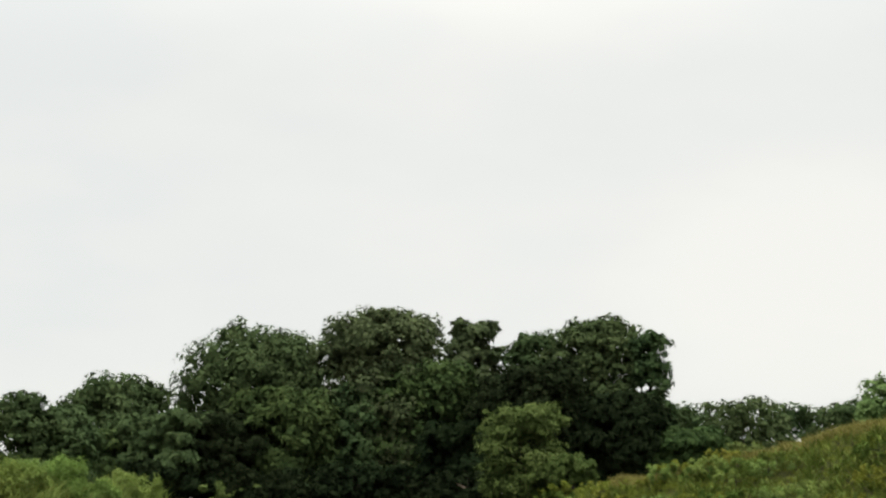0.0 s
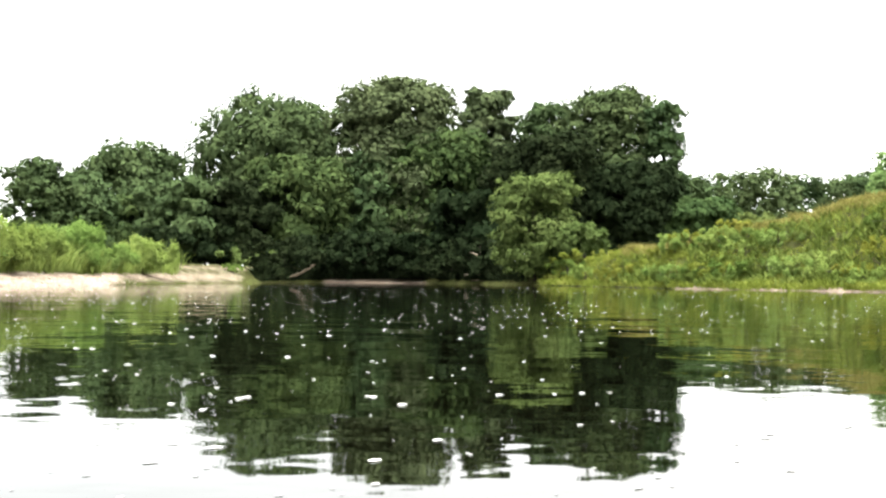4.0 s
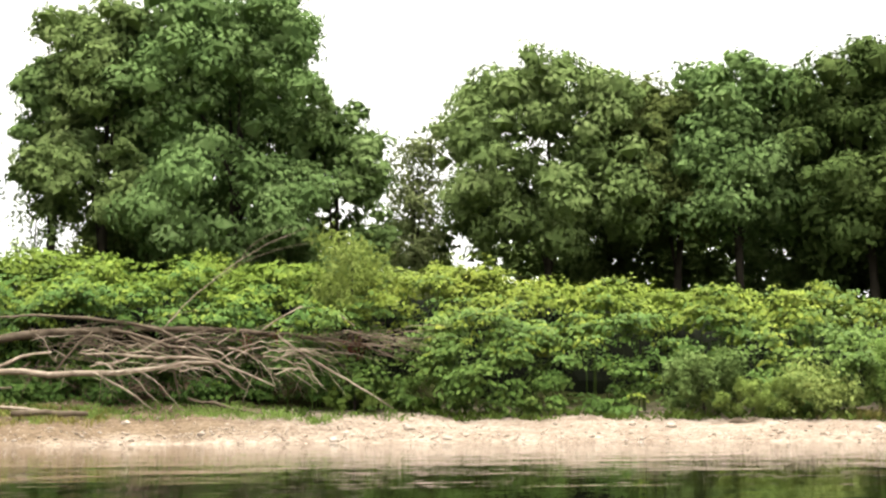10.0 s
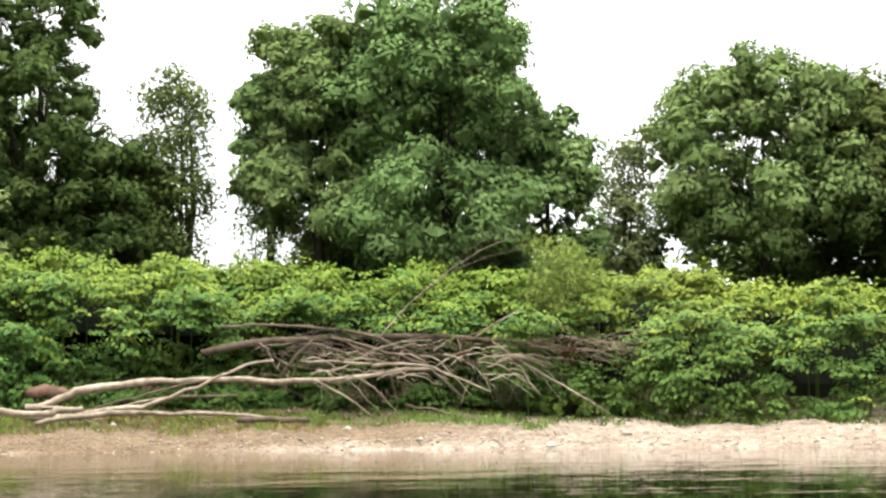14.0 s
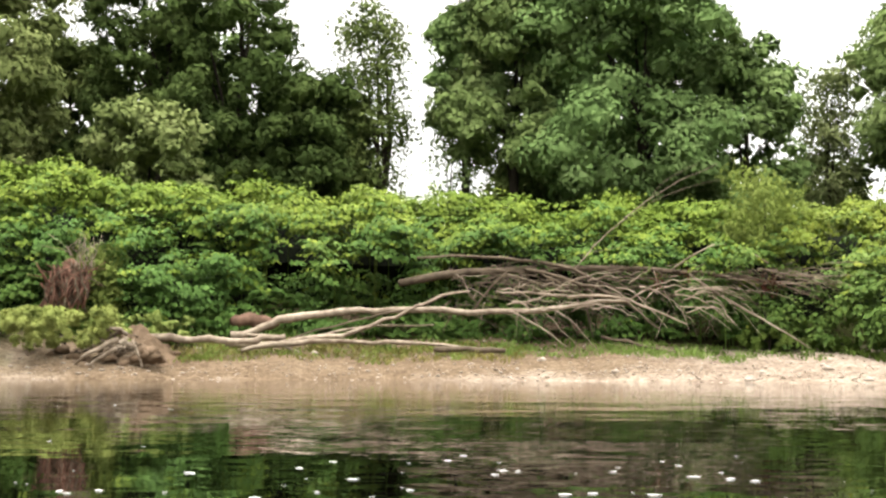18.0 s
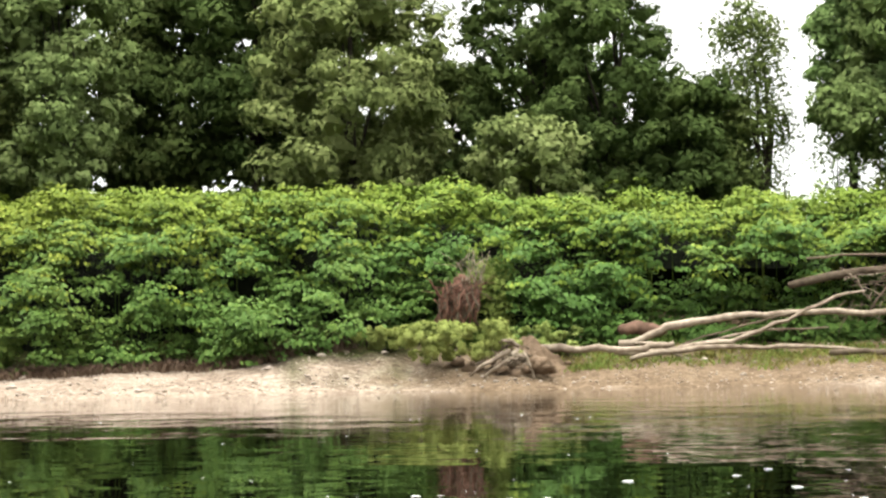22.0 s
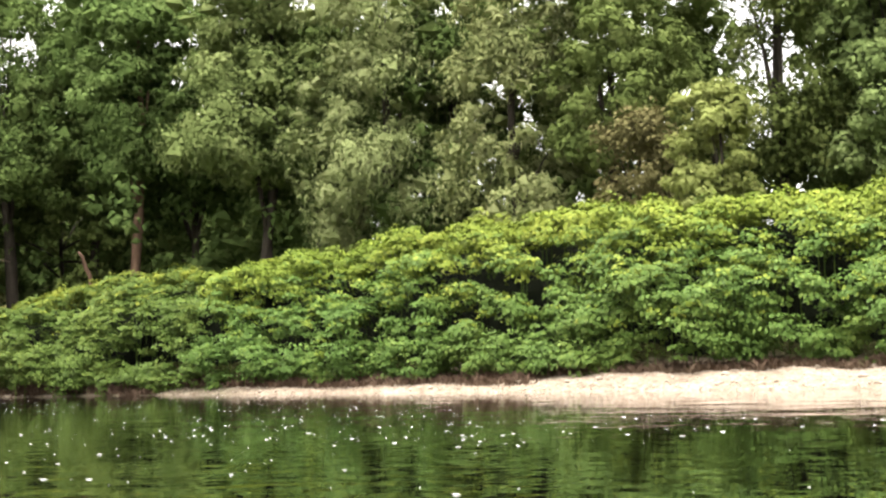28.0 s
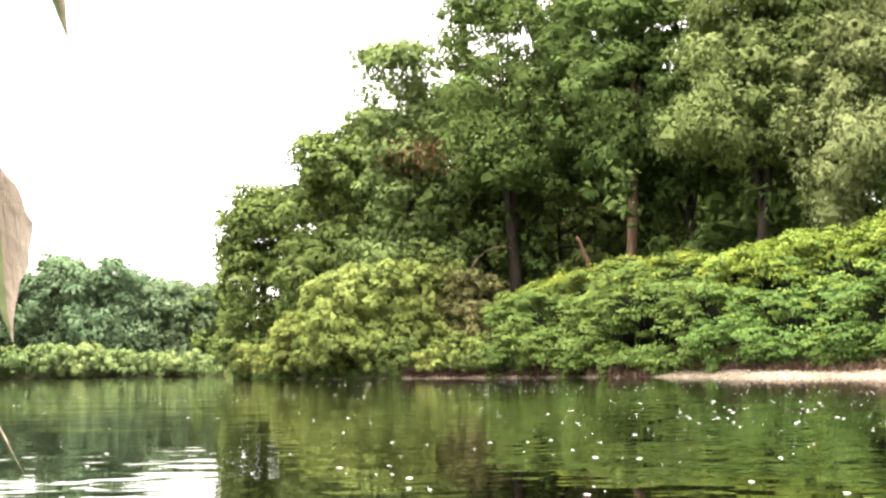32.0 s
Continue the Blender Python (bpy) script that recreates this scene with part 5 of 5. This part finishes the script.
def earth_heap(name, wide, deep, high, material, seed):
    """A slumped heap of earth, steep at the top and ragged at its foot."""
    rings, spokes = 16, 44
    verts, faces = [(0.0, 0.0, high)], []
    for i in range(1, rings + 1):
        r = i / rings
        for j in range(spokes):
            a = 2 * math.pi * j / spokes
            foot_r = r * (1 + 0.3 * noise.noise(Vector((math.cos(a) * 1.6, math.sin(a) * 1.6, seed))))
            p = Vector((math.cos(a) * wide * foot_r, math.sin(a) * deep * foot_r, 0))
            lump = 0.34 * noise.noise(p * 2.6 + Vector((0, 0, seed))) + 0.26 * noise.noise(p * 6 + Vector((0, 0, seed)))
            p.z = high * (1 - r) ** 1.15 + lump * high * (1.15 - r) - 0.25 * r ** 3
            verts.append(tuple(p))
    for j in range(spokes):
        faces.append([0, 1 + j, 1 + (j + 1) % spokes])
    for i in range(rings - 1):
        for j in range(spokes):
            a, b = 1 + i * spokes + j, 1 + i * spokes + (j + 1) % spokes
            faces.append([a, a + spokes, b + spokes, b])
    return mesh_of(name, verts, faces, material)


for n, (y0, z0, y1, z1, y2, z2, r) in enumerate(((18.5, 0.85, 19.3, 0.62, 20.1, 0.30, 0.075), (18.6, 0.65, 19.1, 0.50, 19.6, 0.26, 0.07), (18.2, 0.95, 18.6, 1.10, 18.9, 1.02, 0.06), (18.0, 0.8, 17.7, 0.5, 17.6, 0.22, 0.045))):
    wood(rooted, "root", 32.15, ((y0, z0), (y1, z1), (y2, z2)), (r, r * 0.9, r * 0.4), M_DEAD, 450 + n)
mud = thing("mud_clod", on_land(18.4, 33.1), "crumbling heap of brown earth and clods held by the roots", "mud")
heap = part("earth", earth_heap("earth", 1.35, 0.8, 0.80, M_MUD, 5), mud)
heap.location = (0.2, 0.35, -0.12)
heap.rotation_euler = (0, 0, radians(18.4))
clod_rng = np.random.default_rng(4)
for n in range(22):
    big = clod_rng.uniform(0.06, 0.2)
    clod = part("clod", lump_mesh("clod", (big * 1.2, big, big * 0.75), M_MUD, 30 + n, 0.9), mud)
    clod.location = (clod_rng.normal() * 0.7 + 0.1, clod_rng.uniform(-0.75, -0.2), clod_rng.uniform(-0.2, 0.22 - 0.5 * big))

# the rotten stump caught in the thicket
stump = thing("rotten_stump", on_land(20.5, 35.4), "rotten red-brown upturned stump caught in the knotweed", "stump")
st = np.random.default_rng(46)
stump_core = wood(stump, "core", 35.3, ((20.5, 1.5), (20.5, 1.9), (20.6, 2.3), (20.4, 2.6)), (0.38, 0.52, 0.42, 0.14), M_RUST, 47)
for n in range(80):
    y0 = 20.5 + st.uniform(-0.8, 0.8)
    wood(stump, "splinter", 34.85 + st.uniform(-0.1, 0.2), ((y0, st.uniform(1.5, 2.2)), (y0 + st.normal() * 0.3, 2.3 + st.normal() * 0.12), (y0 + st.normal() * 0.5, st.uniform(2.1, 2.75))), (st.uniform(0.012, 0.045), 0.022, 0.006), M_RUST if n % 3 else M_BROWNWOOD, 480 + n, under=stump_core)
for n in range(20):
    y0 = 20.0 + st.uniform(-0.5, 0.4)
    wood(stump, "dry_stem", 34.8, ((y0, 2.5), (y0 + st.normal() * 0.2, 2.9), (y0 + st.normal() * 0.5, st.uniform(3.0, 3.4))), (0.012, 0.006), M_DEAD, 520 + n, under=stump_core)
tree("weed_bush", "pale green weeds heaped in front of the rotten stump", 20.5, 33.2, 2.9, 1.6, 0.45, M_BEND, 5600, 0.115, 600, group="weeds", boughs=34, full=1.35, clear=-3.5)
tree("weed_bush", "trailing green weeds beside the root plate", 17.6, 34.4, 2.6, 1.5, 0.5, M_BEND, 3800, 0.105, 601, group="weeds", boughs=24, full=1.35, clear=-2.5)
tree("weed_bush", "green creeper rising beside the stump", 19.2, 35.8, 1.0, 3.0, 1.0, M_SHRUB, 1200, 0.15, 602, group="weeds", boughs=20, airy=True)
for n, (yaw, w, top) in enumerate(((-6.5, 1.8, 1.2), (-9, 1.5, 1.0), (15.5, 1.4, 1.0))):
    tree("weed_bush", "low leafy weeds at the foot of the thicket", yaw, 35.4, w, top, 0.5, M_WEED, 1800, 0.11, 610 + n, group="weeds", boughs=22, full=1.35)

# drift on the far shore
drift = thing("driftwood_branch", on_land(-64.6, 86), "pale forked drift branch on the far shore", "driftwood")
drift.location = ahead(-64.9, 84, 0.0)
wood(drift, "stem", 84, ((-63.6, 0.55), (-64.6, 0.62), (-65.6, 0.35), (-66.2, 0.0)), (0.05, 0.10, 0.13), M_DEAD, 61)
wood(drift, "stem", 84, ((-63.9, 0.22), (-64.9, 0.36), (-65.8, 0.15)), (0.05, 0.09), M_DEAD, 62)
wood(drift, "stem", 83.6, ((-63.6, 2.1), (-64.2, 1.6), (-65.0, 0.6)), (0.04, 0.08), M_DEAD, 63)
drift = thing("driftwood_log", ahead(-57.0, 80, 0), "grey drift log at the tip of the bar", "driftwood")
wood(drift, "stem", 80, ((-55.9, 0.15), (-56.8, 0.3), (-57.4, 0.75), (-57.7, 1.0)), (0.10, 0.11, 0.05), M_BROWNWOOD, 64)
drift = thing("driftwood_log", on_land(-21.5, 32.0), "small dark log on the open gravel", "driftwood")
wood(drift, "stem", 32.0, ((-20.9, 0.36), (-21.6, 0.40), (-22.3, 0.36)), (0.06, 0.08, 0.05), M_BROWNWOOD, 65)

# dead things in the wood at the bend
dead = thing("dead_branch", on_land(69, 66), "bare fallen branch in the bushes at the bend", "fallen branch")
wood(dead, "stem", 63, ((71.6, 5.0), (71.1, 5.5), (70.6, 5.7), (70.0, 5.6)), (0.02, 0.028, 0.016), M_BROWNWOOD, 66)
wood(dead, "stem", 63, ((72.0, 4.2), (71.7, 4.7), (71.4, 5.2)), (0.03, 0.04), M_BROWNWOOD, 67)
lean_tree = thing("leaning_trunk", on_land(66.8, 64), "reddish leaning trunk in the shade of the wood", "tree trunk")
wood(lean_tree, "trunk", 63.6, ((66.8, 1.6), (66.95, 4.4), (67.2, 5.4), (67.5, 6.1)), (0.20, 0.17, 0.13, 0.06), M_REDBARK, 68)
rng = np.random.default_rng(69)
p = np.array(ahead(73.6, 64.6, 10.1)) + rng.normal(size=(300, 3)) * np.array([0.75, 0.75, 0.5])
v, f = leaf_cards(rng, p, rng.normal(size=(300, 3)) + np.array([0, 0, 0.6]), 0.2, 0.09)
red_spray = new("withered_bough", mesh_of("withered_bough", v, f, M_RED))
tagged(red_spray, "rust-red withered bough among the green leaves", "bough", kind="stuff")


# ---- gravel ----
def scatter_stones(name, label, n, small, large, seed, off0, off1, yaw0=-51.0, yaw1=66.0):
    rng = np.random.default_rng(seed)
    yaw = rng.uniform(yaw0, yaw1, n)
    bw = land(yaw, BAR_W)
    deep = land(yaw, EDGE) + bw * rng.uniform(off0, off1, n)
    z = height(yaw, deep)
    r = small + (large - small) * rng.random(n) ** 3
    ry = np.radians(yaw)
    c = np.stack([-np.sin(ry) * deep, np.cos(ry) * deep, z + r * 0.15], 1)
    sh = np.stack([r, r * rng.uniform(0.6, 1.0, n), r * rng.uniform(0.35, 0.7, n)], 1)
    v = ROCK_V[None] * sh[:, None] * rng.uniform(0.8, 1.15, (n, len(ROCK_V), 1))
    a = rng.uniform(0, 6.3, n)
    ca, sa = np.cos(a)[:, None], np.sin(a)[:, None]
    v = np.stack([v[..., 0] * ca - v[..., 1] * sa, v[..., 0] * sa + v[..., 1] * ca, v[..., 2]], -1) + c[:, None]
    f = (ROCK_F[None] + (np.arange(n) * len(ROCK_V))[:, None, None]).reshape(-1, 3)
    ob = new(name, mesh_of(name, v.reshape(-1, 3), f, M_STONE, True))
    return tagged(ob, label, "gravel", kind="stuff")


scatter_stones("pebbles", "pale tan and grey river pebbles strewn over the bar", 4000, 0.018, 0.055, 801, -0.06, 1.0)
scatter_stones("pebbles", "flat stones along the water's edge", 1300, 0.025, 0.075, 802, -0.05, 0.25)
stone_rng = np.random.default_rng(803)
stone_kinds = [lump_mesh("stone", (0.16, 0.12, 0.08), M_STONE, 810 + n, 0.5) for n in range(5)]
for n in range(70):
    yaw = stone_rng.uniform(-50, 62)
    far = float(land(yaw, EDGE) + land(yaw, BAR_W) * stone_rng.uniform(0.05, 0.95))
    ob = new("stone", stone_kinds[n % 5])
    ob.matrix_world = Matrix.Translation(on_land(yaw, far) + Vector((0, 0, 0.02))) @ pose(0, 0, 0, 0, 0, stone_rng.uniform(0, 360)) @ Matrix.Diagonal((*(stone_rng.uniform(0.35, 0.85) * np.ones(3)), 1))
    tagged(ob, "rounded grey-brown stone on the gravel bar", "stone", "stones on the bar")


# ---- on the water ----
def build_foam():
    """Flecks of foam and seed fluff drifting in loose patches."""
    rng = np.random.default_rng(900)
    n = 28000
    yaw = rng.uniform(-92, 98, n)
    dist = 1.6 * (70 / 1.6) ** rng.random(n)
    keep_p = np.minimum(1.0, (dist / 21) ** 1.1)
    patch = np.array([noise.noise(Vector((-math.sin(radians(a)) * d * 0.16, math.cos(radians(a)) * d * 0.16, 3))) for a, d in zip(yaw, dist)])
    keep = (rng.random(n) < keep_p * np.clip(0.62 + 2.0 * patch, 0.05, 1)) & (dist < np.minimum(land(yaw, EDGE) - 3.0, np.interp(yaw, (-56, -40, -22, 6, 14, 28, 50, 66), (80, 12, 5.5, 5.5, 11, 14, 13, 60)) * rng.uniform(0.6, 1.1, n)))
    yaw, dist = yaw[keep], dist[keep]
    n = len(yaw)
    ry = np.radians(yaw)
    c = np.stack([-np.sin(ry) * dist, np.cos(ry) * dist, 0 * ry + 0.002], 1)
    r = (0.003 + 0.0095 * rng.random(n) ** 2.3) * (1 + dist / 60)
    sides = 6
    ang = np.arange(sides) * 2 * np.pi / sides
    rim = np.stack([np.cos(ang), np.sin(ang), 0 * ang], 1)[None] * rng.uniform(0.7, 1.25, (n, sides, 1)) * r[:, None, None] * np.array([1.5, 0.9, 1])
    crown = rim * np.array([0.55, 0.55, 1]) + np.array([0, 0, 1.0]) * (r * 0.10)[:, None, None]
    v = np.concatenate([rim, crown], 1) + c[:, None]
    ring = [[j, (j + 1) % sides, sides + (j + 1) % sides, sides + j] for j in range(sides)]
    faces = []
    for i in range(n):
        o = i * 2 * sides
        faces += [[o + q for q in face] for face in ring]
        faces.append([o + sides + j for j in range(sides)])
    ob = new("foam_flecks", mesh_of("foam_flecks", v.reshape(-1, 3), faces, M_FOAM, True))
    tagged(ob, "small white flecks of foam drifting on the river", "foam", kind="stuff")


build_foam()

# ---- the branch that hangs into view at the end ----
branch = thing("overhanging_branch", ahead(140, 6.6, 0.9), "slender branch with long pale leaves hanging over the water", "branch")
eye_end = ahead(72.8, ARM, EYE)


def near(yaw, el, dist):
    """A place seen from the last stand of the camera."""
    return eye_end + ahead(yaw, dist, dist * math.tan(radians(el))) - branch.location


stem = [Vector((0, 0, 0)), near(120, 26, 2.2), near(97, 20, 1.0), near(92.5, 17, 0.85), near(91, 14, 0.8)]
v, f = tube(stem, (0.022, 0.014, 0.007, 0.005, 0.003), 8)
part("stem", mesh_of("stem", v, f, M_BROWNWOOD, True), branch)


def long_leaf(base, tip, w, bend, label=""):
    """A lance-shaped leaf with a folded midrib, curling to its tip."""
    base, tip = Vector(base), Vector(tip)
    along = tip - base
    view = (base + branch.location - eye_end).normalized()
    across = along.cross(view).normalized()
    rows, verts, faces = 14, [], []
    for i in range(rows + 1):
        s = i / rows
        half = w * float(np.interp(s, (0, 0.15, 0.35, 0.5, 0.65, 0.75, 0.85, 1), (0.02, 0.57, 0.95, 1.0, 0.72, 0.42, 0.2, 0.02))) * (1 + 0.1 * math.sin(i * 2.3))
        mid_p = base + along * s + view * bend * math.sin(s * 3) + across * 0.12 * w * math.sin(s * 5)
        verts += [mid_p - across * half + view * half * 0.35, mid_p - view * 0.0012, mid_p + across * half + view * half * 0.35]
    for i in range(rows):
        a = i * 3
        faces += [[a, a + 1, a + 4, a + 3], [a + 1, a + 2, a + 5, a + 4]]
    me = mesh_of("leaf", [tuple(p) for p in verts], faces, M_NEAR, True)
    me.materials.append(M_NEARGREEN)
    for i, face in enumerate(me.polygons):
        face.material_index = 1 - i % 2
    return part("leaf", me, branch, label)


long_leaf(near(90.6, 8.6, 0.80), near(89.26, 1.3, 0.78), 0.0165, 0.006, "pale green drooping leaf with a withered tip")
long_leaf(near(91.2, 9.0, 0.82), near(89.75, 2.9, 0.80), 0.0085, -0.004)
long_leaf(near(89.0, 18.5, 0.80), near(87.35, 12.7, 0.80), 0.008, 0.004)
long_leaf(near(90.4, 17.0, 0.84), near(89.2, 14.2, 0.84), 0.006, 0.003)
long_leaf(near(91.2, 0.5, 0.80), near(88.8, -3.9, 0.78), 0.0012, 0.002, "thin straw-coloured leaf blade")
long_leaf(near(93.0, 16.0, 0.85), near(92.4, 6.0, 0.85), 0.011, 0.004)
long_leaf(near(91.5, 15.0, 0.82), near(91.8, 2.0, 0.82), 0.010, 0.004)

tree("willow_shrub", "feathery light green willow shoot above the fallen tree", -6.3, 36.6, 2.0, 5.15, 3.2, M_SHRUB, 1500, 0.17, 545, droop=0.3, group="willow scrub", boughs=26, airy=True, clear=2)
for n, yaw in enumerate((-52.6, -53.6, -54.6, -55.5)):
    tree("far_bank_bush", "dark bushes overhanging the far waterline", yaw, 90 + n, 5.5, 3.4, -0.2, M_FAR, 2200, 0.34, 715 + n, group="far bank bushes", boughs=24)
tree("far_bank_bush", "pale bush on the point of the far shore", -55.2, 84, 3.4, 2.0, 0.2, M_BUSH, 1600, 0.3, 720, group="far bank bushes", boughs=24)
for n, (yaw, w, top) in enumerate(((-24.0, 1.9, 1.5), (23.4, 1.5, 1.5))):
    tree("weed_bush", "soft light green weeds in front of the thicket", yaw, 33.3 if yaw < -10 else 34.6, w, top, 0.5, M_BEND, 2200, 0.11, 620 + n, group="weeds", boughs=22, airy=n % 2 == 0, full=1.35)
